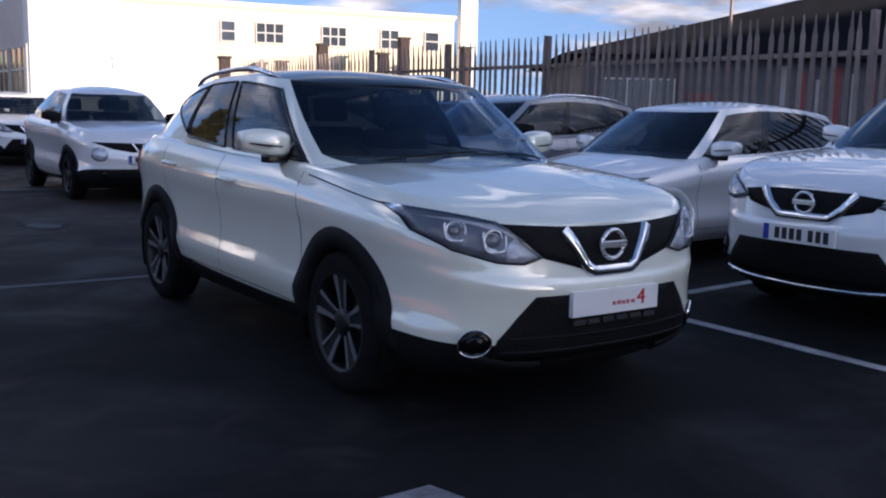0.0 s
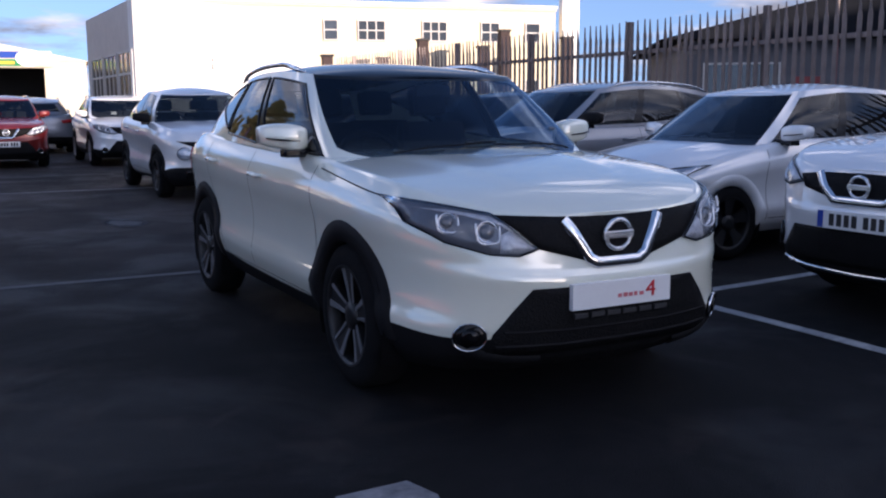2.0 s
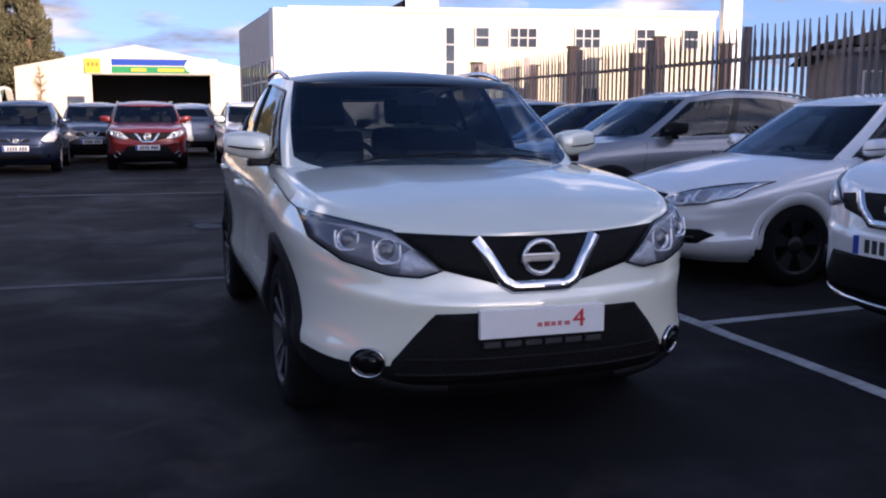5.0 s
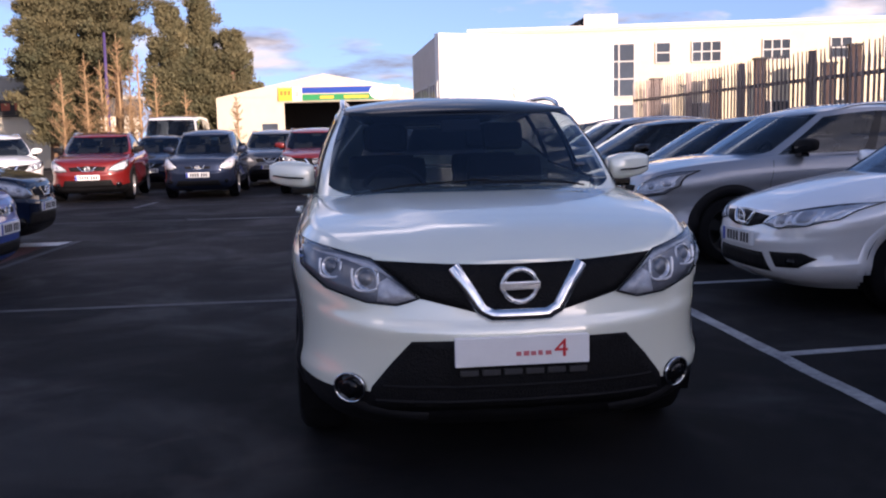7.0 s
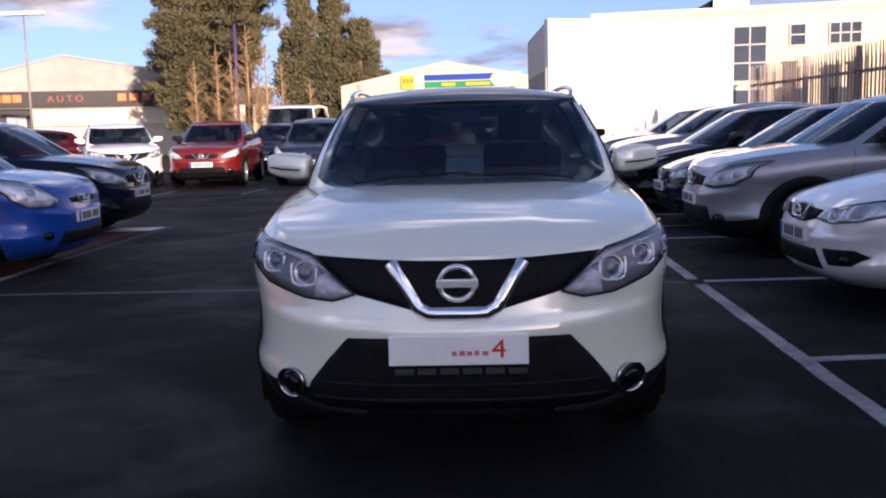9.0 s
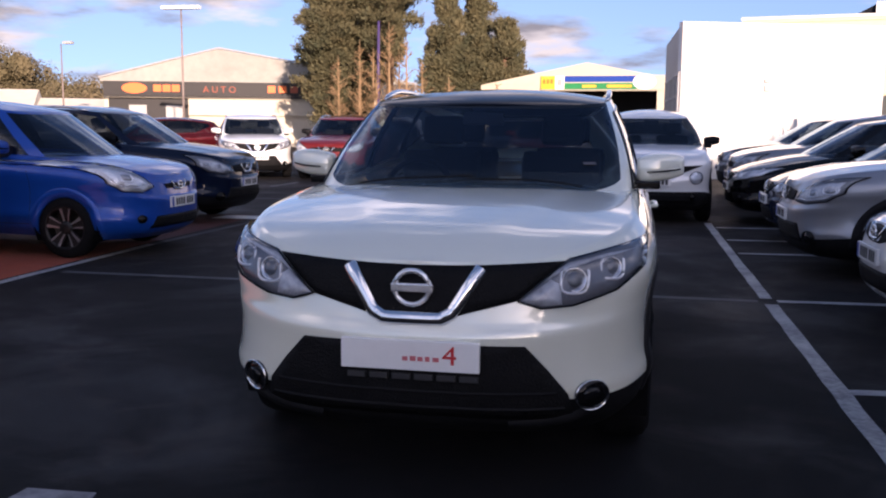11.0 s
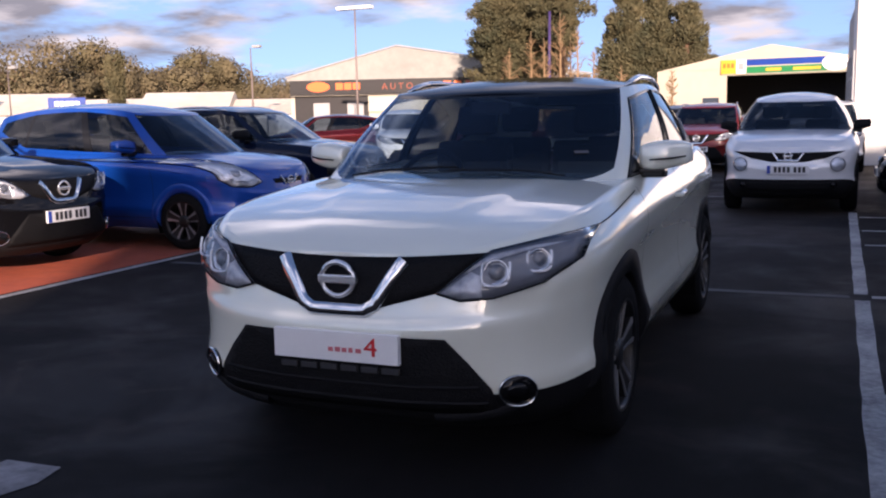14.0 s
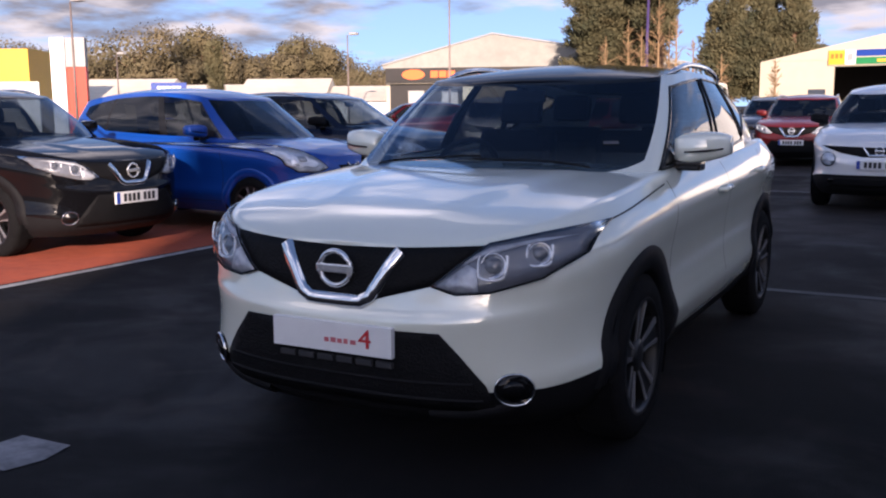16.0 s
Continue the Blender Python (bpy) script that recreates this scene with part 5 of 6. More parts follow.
# dark-roofed warehouse behind the fence
W = thing("warehouse", "grey warehouse with a dark pitched roof behind the fence", "building", "", pose(17.6, 19.1, 0, 0, 0, -34.8))
part("wall", boxm(0, 18, 0, 0.25, 0, 3.3), M_GREYWALL, W)
part("wall", boxm(0, 0.25, 0.25, 12, 0, 3.3), M_GREYWALL, W)
part("wall", boxm(17.75, 18, 0.25, 12, 0, 3.3), M_GREYWALL, W)
gable(W, -0.8, 18.8, 3.2, 5.6, -0.6, 12.5, M_DARKROOF, "roof")
for x in (0.6, 11.2, 14.4):
    window(W, x, x + 2.2, 1.3, 2.5, 3, 1)
for k in range(7):
    part("panel", boxm(6.1 + 0.55 * k, 6.32 + 0.55 * k, -0.07, 0.0, 1.15, 3.0 - 0.2 * (k % 3)), M_REDDOOR if k % 2 else M_CLAD, W, "faded red panel" if k % 2 else "pale panel")
for k in range(2):
    part("door", boxm(3.2 + 9.2 * k, 4.1 + 9.2 * k, -0.06, 0.0, 0, 2.1), M_REDDOOR, W, "red door")

# showroom behind the camera; it throws the shade over the bays
def aligned(x0, y0):
    """A plan pose in the showroom's own axes, which run along the sun's bearing."""
    return Matrix.Translation((17.8, -30, 0)) @ Matrix.Rotation(radians(28.1), 4, "Z") @ Matrix.Translation((x0, y0, 0))


S0 = walls("showroom_building", "plain pale showroom block closing the car park", (0, 0, 0, 49, 14), 0, 13.2, M_PLASTER)
S0.matrix_basis = aligned(-4.06, -14)
for k in range(10):
    window(S0, 2 + 4.2 * k, 5 + 4.2 * k, 0.4, 3.2, 3, 1, Matrix.Translation((49, 14, 0)) @ Matrix.Rotation(math.pi, 4, "Z"), M_FRAME, M_WINDOW)

# ---- fence ----
fence = thing("palisade_fence", "weathered steel palisade fence with pointed pales", "fence")
for z in (0.45, 2.10):
    part("rail", boxm(6.93, 6.98, -4, 20.55, z - 0.03, z + 0.03, None, 0.004), M_GALV, fence)
for k in range(9):
    y = -1.9 + 2.75 * k - 0.48
    part("post", boxm(6.98, 7.08, y - 0.032, y + 0.032, 0, 2.57, None, 0.006), M_GALV, fence)
pb = bmesh.new()
pr = [(-0.03, 0.1), (0.03, 0.1), (0.03, 2.32), (0.017, 2.38), (0.002, 2.56), (-0.002, 2.56), (-0.017, 2.38), (-0.03, 2.32)]
fr = [pb.verts.new((-0.016 + 0.4 * abs(a), a, z)) for a, z in pr]
bk = [pb.verts.new((0.002 + 0.3 * abs(a), a, z)) for a, z in pr]
pb.faces.new(fr[::-1]), pb.faces.new(bk)
for i in range(len(pr)):
    pb.faces.new((fr[i], fr[(i + 1) % 8], bk[(i + 1) % 8], bk[i]))
first = part("pale", pb, M_GALV, fence)
rnd = random.Random(5)
for k in range(160):
    ob = first if k == 0 else new("pale", first.data)
    ob.parent = fence
    ob.matrix_basis = pose(6.91, -3.4 + 0.15 * k, rnd.uniform(-0.015, 0.015), rnd.uniform(-0.8, 0.8), 0, rnd.uniform(-6, 6))


# ---- trees and far growth ----
def conifer(x, y, h, r, seed, lean=0.0, low=0.12, full=1.0, taper=0.85, size=1.0):
    """A tall ragged conifer: trunk, rising limbs and tens of thousands of narrow needle sprays."""
    rn = random.Random(seed)
    root = thing("conifer_tree", "tall ragged conifer with brown trunk and dull green sprays", "tree", "conifers", pose(x, y, 0) @ Matrix.Scale(size, 4))
    b = bmesh.new()
    tube(b, [(0, 0, 0), (0.1, 0, h * 0.35), (0.05 + lean, 0.1, h * 0.7), (lean * 1.6, 0, h * 0.97)], [0.22, 0.17, 0.11, 0.03], 9)
    verts, faces = [], []
    for k in range(int(24 * h * full)):
        f = rn.uniform(low, 0.99)
        z = h * f
        a = rn.uniform(0, 2 * math.pi)
        v = (f - low) / (1 - low)
        env = r * min(1, 0.45 + v * 2.4) * (1 - taper * max(0, v - 0.3) / 0.7) * (0.92 + 0.75 * noise.noise((math.cos(a) * 1.1 + seed * 5, math.sin(a) * 1.1, z * 0.42)) + rn.uniform(-0.16, 0.2))
        ln = max(0.3, env * rn.uniform(0.55, 1.12))
        d = Vector((math.cos(a), math.sin(a), rn.uniform(0.1, 0.75) + 0.7 * max(0, v - 0.6))).normalized()
        side = Vector((-math.sin(a), math.cos(a), 0))
        p0 = Vector((0.05 + lean * f, 0, z - 0.25 * ln))
        sag = Vector((0, 0, -0.12 * ln))
        if k % 2 == 0:
            tube(b, [p0, p0 + d * ln * 0.5, p0 + d * ln * 0.95 + sag], [0.04, 0.024, 0.006], 4, False)
        for q in range(int(ln * 150) + 70):
            u = rn.uniform(0.25, 1.05) ** 0.55
            wide = 0.10 + 0.13 * ln * math.sin(math.pi * min(1, u * 0.85))
            c = p0 + d * ln * u + sag * u * u + side * rn.gauss(0, wide) + Vector((0, 0, rn.gauss(0.0, 0.13) - 0.25 * abs(rn.gauss(0, wide))))
            g = (d * rn.uniform(0.2, 0.9) + side * rn.gauss(0, 0.45) + Vector((0, 0, rn.uniform(-0.25, 0.9)))).normalized()
            sp = rn.uniform(0.07, 0.16)
            w = g.cross(Vector((rn.gauss(0, 1), rn.gauss(0, 1), rn.gauss(0, 0.6)))).normalized() * sp * rn.uniform(0.16, 0.32)
            n0 = len(verts)
            verts += [c - g * sp * 0.6, c + w, c + g * sp, c - w]
            faces.append((n0, n0 + 1, n0 + 2, n0 + 3))
    part("trunk", b, M_BARK, root, "", True)
    me = bpy.data.meshes.new("crown")
    me.from_pydata([tuple(v) for v in verts], [], faces)
    me.materials.append(M_CONIFER)
    ob = new("crown", me)
    ob.parent = root
    return root


conifer(-14.2, 43.4, 12.0, 2.0, 1, 0.0, 0.14, 1.3, 0.55)
conifer(-12.8, 44.0, 13.0, 2.0, 2, 0.2, 0.15, 1.1, 0.55)
conifer(-11.1, 43.2, 12.5, 2.1, 7, -0.2, 0.38, 0.8, 0.5)
conifer(-11.6, 61.2, 7.2, 1.6, 3, 0.0, 0.20, 1.2, 0.7, 1.4)
conifer(-9.8, 62.2, 7.6, 2.0, 6, 0.0, 0.20, 1.4, 0.7, 1.4)
conifer(-7.75, 61.5, 6.0, 1.75, 4, 0.0, 0.22, 1.3, 0.75, 1.4)
conifer(-24.8, 27.0, 4.0, 0.22, 11, 0.0, 0.05, 0.5, 0.95)
pp = thing("purple_post", "slim purple painted post among the conifers", "post", "", pose(-11.05, 41.0, 0))
part("shaft", tube(bmesh.new(), [(0, 0, 0), (0, 0, 3.2), (0.03, 0, 6.2)], [0.09, 0.08, 0.06], 8), M_PURPLE, pp, "", True)


def bare_tree(x, y, h, seed):
    rn = random.Random(seed)
    root = thing("bare_tree", "thin leafless brown tree among the conifers", "tree", "bare trees", pose(x, y, 0))
    b = bmesh.new()
    tube(b, [(0, 0, 0), (0.05, 0, h * 0.4), (0, 0.1, h)], [0.08, 0.06, 0.01], 7)
    for k in range(64):
        z = h * rn.uniform(0.12, 0.92) ** 0.8
        a = rn.uniform(0, 6.28)
        ln = h * 0.24 * rn.uniform(0.3, 1.2) * (1.15 - z / h)
        d = Vector((math.cos(a), math.sin(a), rn.uniform(0.3, 1.4))).normalized()
        p = Vector((0.03, 0.02 + 0.08 * z / h, z))
        bend = Vector((rn.gauss(0, 0.12), rn.gauss(0, 0.12), rn.uniform(0, 0.25))) * ln
        tube(b, [p, p + d * ln * 0.5, p + d * ln + bend], [0.016, 0.010, 0.003], 4, False)
        for _ in range(7):
            q0 = p + d * ln * rn.uniform(0.25, 0.8)
            e = (d + Vector((rn.gauss(0, 0.6), rn.gauss(0, 0.6), rn.gauss(0.2, 0.4)))).normalized() * ln * rn.uniform(0.25, 0.6)
            tube(b, [q0, q0 + e * 0.5, q0 + e + bend * 0.4], [0.009, 0.007, 0.003], 3, False)
    part("trunk", b, M_TWIG, root, "", True)
    return root


for k, (x, y, h) in enumerate(((-13.0, 40.8, 4.6), (-12.1, 41.4, 5.4), (-11.3, 40.9, 5.0), (-10.6, 41.2, 6.2), (-10.2, 41.6, 5.0), (-9.6, 40.6, 5.4), (-9.0, 41.3, 4.4),
                               (-11.8, 40.2, 3.2), (-10.9, 40.0, 3.4), (-9.9, 39.9, 3.0), (-7.6, 40.8, 3.6), (-5.4, 41.5, 3.4))):
    bare_tree(x, y, h, 20 + k)


def far_tree(x, y, h, w, seed):
    """A distant rounded tree: trunk and a ragged crown of many leaf clumps."""
    rn = random.Random(seed)
    root = thing("distant_tree", "distant autumn tree with a ragged olive-brown crown", "tree", "distant trees", pose(x, y, 0))
    b = bmesh.new()
    tube(b, [(0, 0, 0), (0.2, 0, h * 0.4), (0, 0, h * 0.8)], [0.4, 0.3, 0.08], 7)
    for k in range(9):
        a = rn.uniform(0, 6.28)
        p = Vector((0.1, 0, h * rn.uniform(0.25, 0.6)))
        tube(b, [p, p + Vector((math.cos(a) * w * 0.35, math.sin(a) * w * 0.35, h * 0.25))], [0.14, 0.03], 5, False)
    part("trunk", b, M_BARK, root, "", True)
    verts, faces = [], []
    lobes = [(Vector((rn.uniform(-0.36, 0.36) * w, rn.uniform(-0.3, 0.3) * w, h * rn.uniform(0.38, 0.78))), rn.uniform(0.18, 0.30) * w) for _ in range(13)]
    for c0, rr in lobes:
        for _ in range(760):
            d = Vector((rn.gauss(0, 1), rn.gauss(0, 1), rn.gauss(0, 0.9))).normalized()
            c = c0 + d * rr * rn.uniform(0.5, 1.0) * (0.9 + 0.25 * noise.noise(d * 2.5 + c0))
            s = rn.uniform(0.12, 0.26)
            u = Vector((rn.gauss(0, 1), rn.gauss(0, 1), rn.gauss(0, 1))).normalized()
            u = (u - d * u.dot(d) * 0.75).normalized()
            v = u.cross(d).normalized() * s * 0.6
            u = u * s * 0.7
            n0 = len(verts)
            verts += [c - u, c + v, c + u, c - v]
            faces.append((n0, n0 + 1, n0 + 2, n0 + 3))
    me = bpy.data.meshes.new("crown")
    me.from_pydata([tuple(v) for v in verts], [], faces)
    me.materials.append(M_HEDGE)
    ob = new("crown", me)
    ob.parent = root


rn0 = random.Random(9)
for k in range(29):
    ang = radians(-64 + 1.18 * k)
    d = rn0.uniform(106, 128)
    far_tree(math.sin(ang) * d, math.cos(ang) * d, rn0.uniform(8.0, 12.6) * min(1, 0.45 + 0.11 * (28 - k)), rn0.uniform(7.5, 12), 50 + k)

# low pale sheds far to the side
for k, (u, w, h, dz) in enumerate(((-13.5, 6.2, 2.7, 0.0), (-7.0, 5.0, 3.0, 0.1), (-1.8, 5.6, 3.35, 0.2), (4.0, 4.6, 2.95, 0.0), (8.8, 5.4, 3.3, 0.15), (14.4, 4.4, 2.8, 0.0))):
    sh = thing("pale_shed", "low pale industrial shed with a shallow sheet roof", "shed", "pale sheds", Matrix.Translation((-45.8, 39.5, 0)) @ Matrix.Rotation(radians(28.6), 4, "Z") @ Matrix.Translation((u, 0.6 * (k % 2), 0)))
    part("wall", boxm(0, w, 0, 9, 0, 1.75 + dz), M_PLASTER, sh)
    rf = bmesh.new()
    v = [rf.verts.new((x, y, z)) for x in (-0.15, w + 0.15) for y, z in ((-0.3, 1.75 + dz), (4.5, h), (9.3, 1.75 + dz))]
    rf.faces.new((v[0], v[3], v[4], v[1])), rf.faces.new((v[1], v[4], v[5], v[2])), rf.faces.new((v[0], v[1], v[2])), rf.faces.new((v[3], v[5], v[4])), rf.faces.new((v[0], v[2], v[5], v[3]))
    part("roof", rf, M_SHEDROOF, sh)
    part("door", boxm(w * 0.3, w * 0.3 + 1.6, -0.05, -0.005, 0, 1.5), M_CLAD, sh)
yb = thing("yellow_building", "yellow fronted retail unit far across the road", "building", "", pose(-46.5, 27.8, 0, 0, 0, 28.6))
part("wall", boxm(-6, 6.4, 0, 6, 0, 4.5), M_YELLOW, yb)
part("shopfront", boxm(-5.5, 6.9, -0.1, -0.01, 0.2, 2.8), M_PLASTER, yb, "pale shopfront")
tp = thing("sign_totem", "tall white and red dealer sign totem", "sign", "", pose(-30.9, 24.8, 0, 0, 0, 28.6))
part("panel", boxm(-0.55, 0.05, -0.15, 0.15, 0, 4.3, None, 0.03), M_WHITELET, tp)
part("panel", boxm(0.08, 0.9, -0.15, 0.15, 0, 3.1, None, 0.03), M_SIGNRED, tp, "red lower panel")
part("panel", boxm(0.08, 0.9, -0.15, 0.15, 3.1, 4.3, None, 0.03), M_CLAD, tp)
db = thing("blue_sign", "small blue sign board with pale marks", "sign", "", pose(-27.5, 27.3, 0, 0, 0, 45))
part("post", boxm(-0.05, 0.05, 0.05, 0.12, 0, 1.9), M_GALV, db)
bd = part("board", boxm(-0.8, 0.65, -0.04, 0.04, 1.95, 2.45, None, 0.01), M_SIGNBLUE, db)
for q in range(5):
    part("mark", boxm(-0.55 + 0.2 * q, -0.39 + 0.2 * q, -0.06, -0.042, 2.1, 2.3), M_WHITELET, bd)


def lamp_post(x, y, h, heads=1):
    root = thing("street_lamp", "tall slim grey lamp post", "street lamp", "lamp posts", pose(x, y, 0))
    part("pole", tube(bmesh.new(), [(0, 0, 0), (0, 0, h * 0.5), (0, 0, h)], [0.06, 0.045, 0.03], 8), M_GALV, root, "", True)
    for q in range(heads):
        s = -1 if q else 1
        half = 0.42 if heads > 1 else 0.24
        part("head", boxm(0.4 * s - half, 0.4 * s + half, -0.15, 0.15, h - 0.02, h + 0.12, None, 0.04), M_WHITELET if heads > 1 else M_CLAD, root, "pale lamp head")
    return root


lamp_post(-17.1, 32.9, 5.9, 2)
lamp_post(-27.2, 40.2, 5.2)
lamp_post(-26.5, 21.5, 5.2)
lamp_post(-40, 36, 4.4)
mast = thing("mast", "thin red and pale mast behind the fence", "mast", "", pose(19.3, 15.0, 0))
part("pole", tube(bmesh.new(), [(0, 0, 0), (0, 0, 3.2)], 0.06, 8), M_REDDOOR, mast)
part("upper_pole", tube(bmesh.new(), [(0, 0, 3.2), (0, 0, 7.5)], 0.045, 8), M_GALV, mast)

# ---- cars ----
QM = dict(CROSSOVER, roof_mat=M_ROOFGLASS)
main, main_bvh = car("white_crossover", "pearl white crossover car with dark glass roof", QM, M_WHITE, pose(0, 0, 0), wheel_style="five", plate_marks=False, detail=2)
# dealer plate: small letters as bars and a large figure
py = project(main_bvh, 0, 0.535, "front")[0].y - 0.018
pl = [o for o in main.children if o.name.startswith("number_plate")][0]
for k, w in enumerate((0.020, 0.022, 0.020, 0.017, 0.023)):
    part("mark", boxm(-0.026 + 0.0285 * k, -0.026 + 0.0285 * k + w, py - 0.008, py - 0.004, 0.516, 0.532 + 0.002 * (k % 2)), M_PINKINK, pl)
figure = lettering(pl, "4", 0.150, 0.508, 0.098, M_REDINK, py - 0.007, "figure")
figure.data.transform(Matrix.Diagonal((1.15, 1, 0.15, 1)))
tagged(figure, "large red figure four")
for k in range(6):
    part("slat", boxm(-0.24 + 0.085 * k, -0.17 + 0.085 * k, py + 0.005, py + 0.02, 0.440, 0.464, None, 0.004), M_SATIN, main)
for z, half in ((.395, .53), (.335, .56)):
    part("grille_bar", ribbon(main_bvh, [(-half, z + .006), (-half * .5, z + .001), (0, z), (half * .5, z + .001), (half, z + .006)], "front", .012, .007, .05, .006), M_PLASTIC, main, "thin black grille bar", True)
for sgn in (-1, 1):
    part("chin_blade", ribbon(main_bvh, [(sgn * .36, .262), (sgn * .48, .272), (sgn * .60, .298), (sgn * .67, .322)], "front", .045, .006, .04, .008), M_PLASTIC, main, "black lower bumper blade", True)

LARGE_CROSSOVER = variant(CROSSOVER, 1.01, 1.06, 1.065, wheel_r=.365, arch=.425, fog_chrome=False,
                 lower=[[(-.50, .56), (.50, .56), (.62, .40), (.60, .34), (-.60, .34), (-.62, .40)]],
                 fogs=[(.72, .47, .085)], lamps=[[(.46, .83), (.60, .80), (.74, .82), (.835, .86), (.845, .985), (.72, .96), (.56, .90)]],
                 grilles=[[(-.50, .88), (-.44, .80), (-.26, .76), (-.15, .725), (.15, .725), (.26, .76), (.44, .80), (.50, .88), (.28, .90), (0, .905), (-.28, .90)]],
                 chrome=[([(-.33, .895), (-.26, .80), (-.18, .735), (.18, .735), (.26, .80), (.33, .895)], .055), ([(-.66, .325), (-.4, .30), (0, .29), (.4, .30), (.66, .325)], .022)],
                 badge=(.825, .068), plate=(.62, .111, .015))
HATCHBACK = variant(CROSSOVER, .98, 1.0, .95, rails=None, clad_black=False, arch_black=False, wheel_r=.32, arch=.365, arch_w=.045, fog_chrome=False, lamp_mat=M_REFLECT,
                 edge=[(-0.1, .72), (0.08, .735), (0.3, .775), (0.55, .83), (0.95, .90), (1.35, .965), (2.2, 1.0), (3.2, 1.04), (3.9, 1.06), (4.4, 1.0)],
                 crown=[(-0.1, .722), (0.06, .74), (0.2, .80), (0.5, .88), (0.9, .965), (1.2, 1.0), (2, 1.0), (3.6, 1.04), (4.4, 1.0)],
                 lamps=[[(.33, .638), (.50, .617), (.70, .648), (.81, .70), (.828, .812), (.66, .770), (.46, .708)]],
                 projectors=((0.15, .04), (-0.35, .035)),
                 fogs=[(.62, .385, .04)], grilles=[[(-.36, .70), (-.30, .635), (-.12, .60), (.12, .60), (.30, .635), (.36, .70), (0, .722)]],
                 chrome=[([(-.17, .715), (-.10, .625), (.10, .625), (.17, .715)], .025)],
                 lower=[[(-.36, .43), (.36, .43), (.44, .30), (-.44, .30)]], side_front=[[(.44, .445), (.68, .455), (.75, .415), (.67, .345), (.50, .335)]],
                 badge=(.668, .052), plate=(.52, .111, .012), mirror=(.82, 1.55, 1.06),
                 gh=[(0, .86, 0, 1.74), (.38, .90, .29, 1.77), (.68, 1.14, .49, 1.87), (.745, 1.34, .53, 2.02), (.785, 1.72, .56, 2.2), (.80, 2.26, .58, 2.50), (.80, 2.85, .575, 2.85), (.785, 3.30, .56, 3.22), (.745, 3.72, .52, 3.55), (.64, 4.02, .44, 3.78), (.34, 4.17, .24, 3.86), (0, 4.20, 0, 3.88)])
OLDER_CROSSOVER = variant(CROSSOVER, .985, .985, 1.0, mirror_mat=M_PLASTIC, fog_chrome=False,
               lamps=[[(.42, .70), (.60, .68), (.76, .72), (.83, .80), (.83, .94), (.70, .90), (.52, .80)]],
               grilles=[[(-.40, .79), (-.36, .70), (.36, .70), (.40, .79), (0, .815)]], chrome=[([(-.20, .80), (-.10, .70), (.10, .70), (.20, .80)], .03)],
               lower=[[(-.50, .50), (.50, .50), (.56, .34), (-.56, .34)]], badge=(.755, .055), plate=(.56, .111, .012))
SMALL_CROSSOVER = variant(CROSSOVER, 1.0, .945, 1.02, rails=None, mirror_mat=M_PLASTIC, wheel_r=.335, arch=.39, fog_chrome=False, plan=[(0, -0.03), (0.30, -0.015), (0.52, 0.03), (0.68, 0.13), (0.79, 0.30), (0.85, 0.55), (0.875, 0.9), (0.872, 1.5), (0.865, 2.1), (0.872, 2.8), (0.88, 3.4), (0.84, 3.75), (0.72, 4.0), (0.43, 4.1), (0, 4.13)],
               clad=[(-0.2, .47), (0.3, .45), (0.6, .36), (1.2, .32), (3.2, .34), (3.8, .45), (4.6, .55)],
               lamps=[[(.60 + .09 * math.cos(a * math.pi / 8), .665 + .09 * math.sin(a * math.pi / 8)) for a in range(16)]], projectors=(), lamp_mat=M_REFLECT,
               grilles=[[(-.70, .835), (-.46, .745), (-.20, .695), (.20, .695), (.46, .745), (.70, .835), (.35, .825), (0, .815), (-.35, .825)]],
               chrome=[([(-.19, .812), (-.12, .715), (.12, .715), (.19, .812)], .03)], lower=[[(-.55, .44), (.55, .44), (.60, .32), (-.60, .32)]],
               fogs=[(.56, .40, .045)], side_front=[], mirror=(.80, 1.5, 1.15), badge=(.775, .05), plate=(.60, .111, .015),
               bulge=0.045, roof_crown=0.075, gh_lift=0.05,
               gh=[(0, .92, 0, 1.56), (.40, .97, .30, 1.58), (.70, 1.20, .50, 1.68), (.765, 1.38, .54, 1.84), (.79, 1.68, .555, 2.02), (.80, 2.15, .56, 2.35), (.795, 2.65, .55, 2.68), (.775, 3.08, .52, 3.02), (.735, 3.5, .47, 3.28), (.63, 3.80, .39, 3.44), (.34, 3.95, .22, 3.50), (0, 3.98, 0, 3.52)])
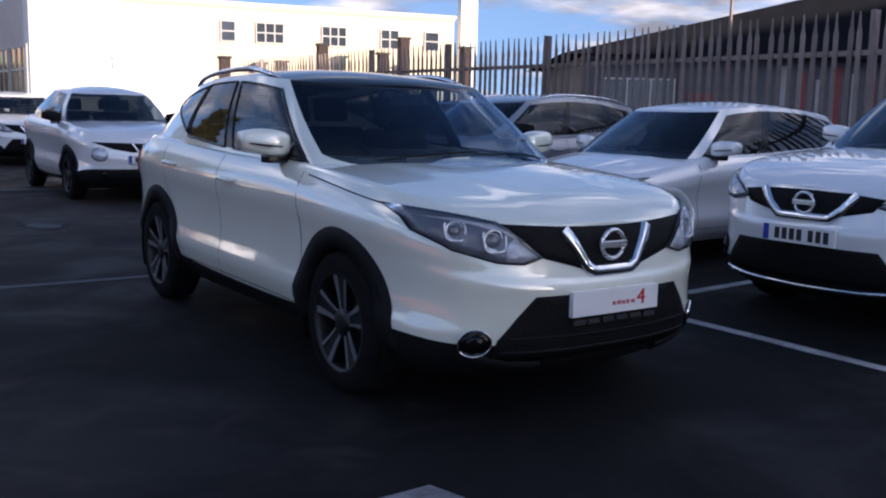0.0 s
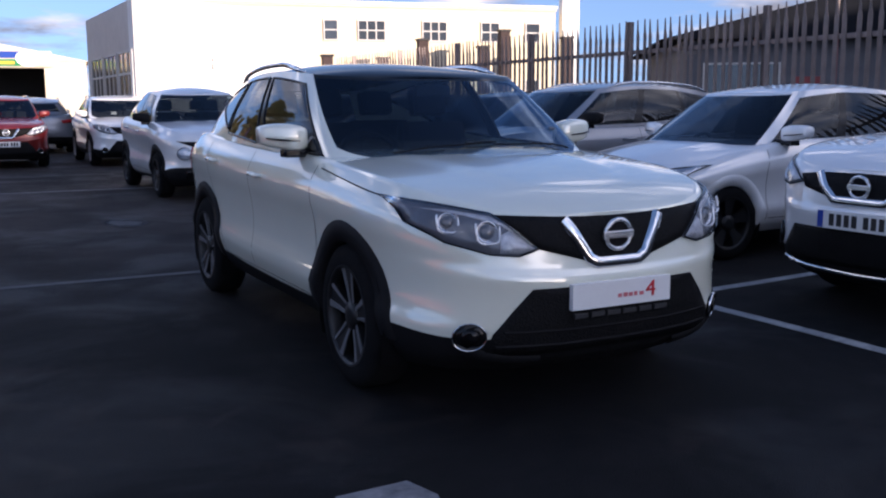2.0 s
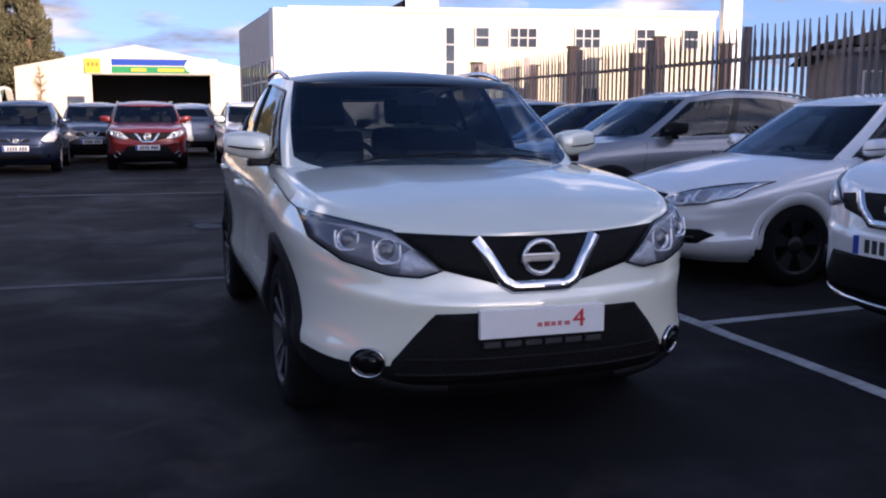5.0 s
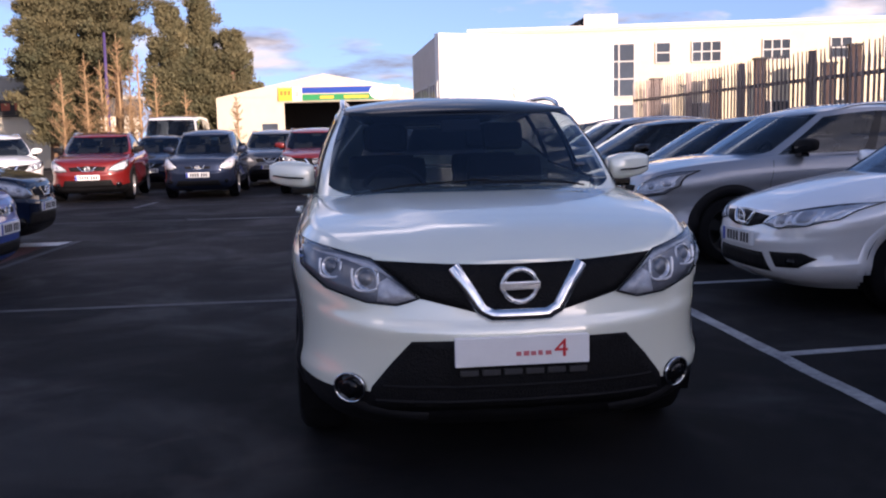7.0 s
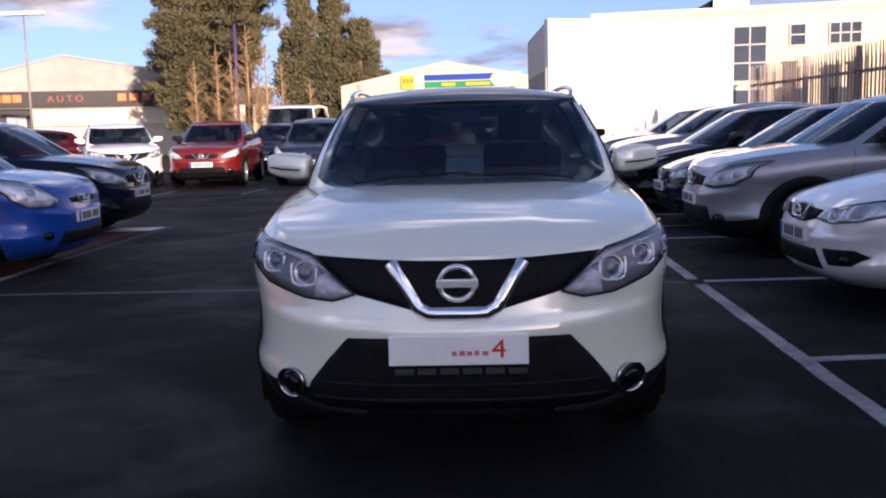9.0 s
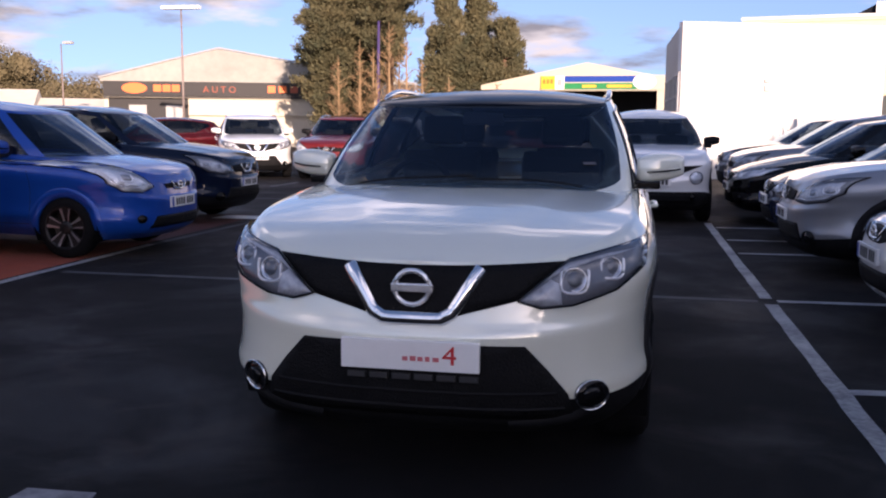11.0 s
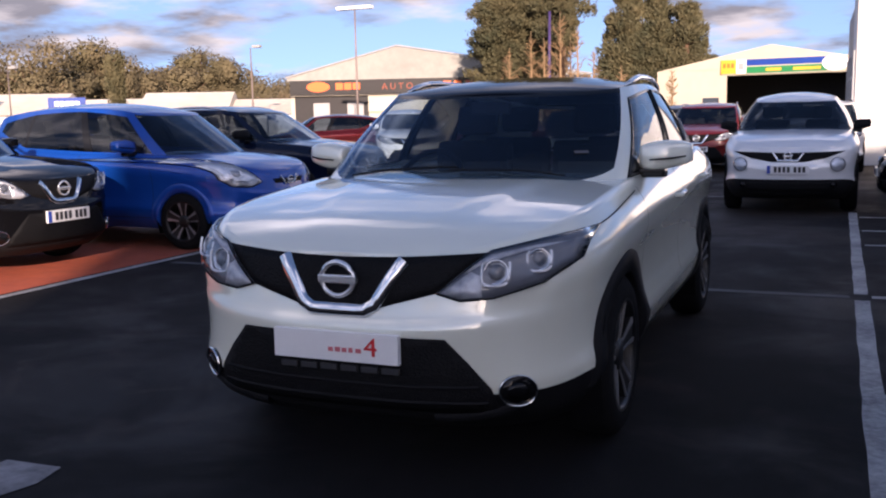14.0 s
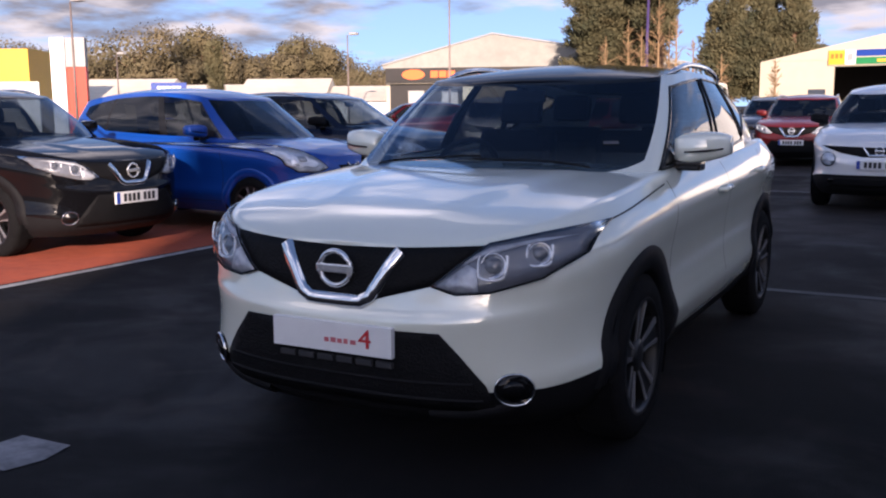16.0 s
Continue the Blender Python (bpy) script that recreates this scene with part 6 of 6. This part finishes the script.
COMPACT = variant(CROSSOVER, .94, .935, .955, rails=None, roof=[(1.5, 1.46), (1.82, 1.51), (2.34, 1.545), (2.9, 1.535), (3.37, 1.495), (3.74, 1.44)], clad_black=False, arch_black=False, wheel_r=.31, arch=.355, arch_w=.045, fog_chrome=False,
               lamps=[[(.47, .72), (.60, .67), (.74, .685), (.80, .76), (.822, .97), (.77, .975), (.66, .90), (.56, .81)]], projectors=((0.1, .03),), lamp_mat=M_REFLECT,
               grilles=[[(-.30, .74), (-.26, .69), (.26, .69), (.30, .74)]], chrome=[([(-.16, .76), (-.09, .68), (.09, .68), (.16, .76)], .02)],
               lower=[[(-.45, .42), (.45, .42), (.52, .30), (-.52, .30)]], fogs=[(.62, .40, .045)], badge=(.715, .045), plate=(.55, .111, .012),
               gh=[(0, .74, 0, 1.48), (.36, .78, .30, 1.50), (.63, .98, .51, 1.58), (.70, 1.18, .55, 1.72), (.745, 1.55, .57, 1.95), (.77, 2.10, .58, 2.30), (.77, 2.65, .57, 2.65), (.755, 3.10, .555, 3.05), (.72, 3.52, .53, 3.42), (.62, 3.80, .45, 3.68), (.33, 3.92, .24, 3.76), (0, 3.94, 0, 3.78)])
PK = "parked cars"
R, L_ = -90, 90
car("white_suv", "white sport utility car with chrome lower strip", LARGE_CROSSOVER, M_WHITE2, pose(2.33, .62, 0, 0, 0, R), PK, wheel_style="dark")
car("white_hatchback", "white five-door hatchback with swept headlamps", HATCHBACK, M_WHITE2, pose(2.46, 3.55, 0, 0, 0, R), PK, wheel_style="dark")
car("silver_crossover", "silver crossover with black mirrors and plastic arches", OLDER_CROSSOVER, M_SILVER, pose(2.3, 6.3, 0, 0, 0, R), PK, wheel_style="dark")
car("dark_hatchback", "dark blue hatchback in the row along the fence", HATCHBACK, M_NAVY, pose(2.45, 8.7, 0, 0, 0, R), PK, wheel_style="dark")
car("dark_hatchback", "black hatchback in the row along the fence", HATCHBACK, M_BLACK, pose(2.25, 11.2, 0, 0, 0, R), PK, wheel_style="dark")
car("silver_crossover", "silver-grey crossover in the row along the fence", OLDER_CROSSOVER, M_SILVER, pose(2.5, 13.7, 0, 0, 0, R), PK, wheel_style="dark")
car("grey_crossover", "dark grey crossover at the end of the row", OLDER_CROSSOVER, M_GREY, pose(2.6, 16.6, 0, 0, 0, R), PK, wheel_style="dark")
car("black_crossover", "glossy black crossover with chrome grille strip", CROSSOVER, M_BLACK, pose(-4.95, 3.7, 0, 0, 0, L_), PK, wheel_style="five")
car("blue_hatchback", "bright blue compact hatchback with large headlamps", COMPACT, M_BLUE, pose(-3.93, 6.0, 0, 0, 0, L_), PK, wheel_style="five")
car("dark_crossover", "dark navy crossover with roof rails", OLDER_CROSSOVER, M_NAVY, pose(-4.5, 9.2, 0, 0, 0, L_), PK)
car("white_small_crossover", "white small crossover with round low headlamps", SMALL_CROSSOVER, M_WHITE2, pose(1.11, 10.15, 0), PK, wheel_style="dark")
car("red_crossover", "red crossover with bright grille strip in the far row", CROSSOVER, M_RED, pose(-1.25, 19.0, 0), PK)
car("white_crossover", "white crossover in the far row by the white building", CROSSOVER, M_WHITE2, pose(1.36, 18.6, 0), PK)
car("navy_hatchback", "slate blue hatchback in the far row", COMPACT, M_SLATE, pose(-3.93, 18.6, 0), PK)
car("red_old_crossover", "red older crossover in the far row", OLDER_CROSSOVER, M_RED, pose(-6.32, 18.4, 0, 0, 0, 4), PK)
car("white_crossover", "white crossover in the far row beside the red one", CROSSOVER, M_WHITE2, pose(-8.1, 18.5, 0, 0, 0, 26), PK)
car("dark_red_hatchback", "dark red hatchback at the far row's end", HATCHBACK, M_DARKRED, pose(-15.1, 22.1, 0, 0, 0, -60), PK)
car("silver_crossover", "silver crossover seen from behind, beyond the far row", CROSSOVER, M_SILVER, pose(0.1, 30.2, 0, 0, 0, 180), PK)
car("dark_crossover", "black crossover behind the row on the red strip", OLDER_CROSSOVER, M_BLACK, pose(-13.5, 8.5, 0, 0, 0, 80), PK)
car("dark_red_crossover", "dark red crossover behind the black one", OLDER_CROSSOVER, M_DARKRED, pose(-11.2, 5.2, 0, 0, 0, 90), PK)
van = variant(CROSSOVER, 1.05, 1.1, 1.1, rails=None, roof=[(0.5, 1.95), (1.1, 2.05), (2.0, 2.12), (3.5, 2.12), (4.8, 2.08)], roof_crown=0.05, bulge=0.02,
              gh=[(0, .55, 0, 1.15), (.42, .60, .36, 1.18), (.78, .85, .68, 1.28), (.86, 1.15, .76, 1.45), (.90, 1.6, .80, 1.75), (.92, 2.2, .82, 2.3), (.92, 2.9, .82, 2.95),
                  (.92, 3.5, .82, 3.5), (.91, 4.1, .81, 4.05), (.86, 4.5, .76, 4.4), (.45, 4.65, .40, 4.55), (0, 4.68, 0, 4.58)])
car("dark_hatchback", "dark hatchback parked behind the far row", HATCHBACK, M_NAVY, pose(-6.0, 23.6, 0), PK)
car("grey_crossover", "dark grey crossover parked behind the far row", OLDER_CROSSOVER, M_GREY, pose(-2.6, 23.0, 0), PK)
car("white_van", "white van behind the far row of cars", van, M_WHITE2, pose(-6.3, 28, 0), PK)
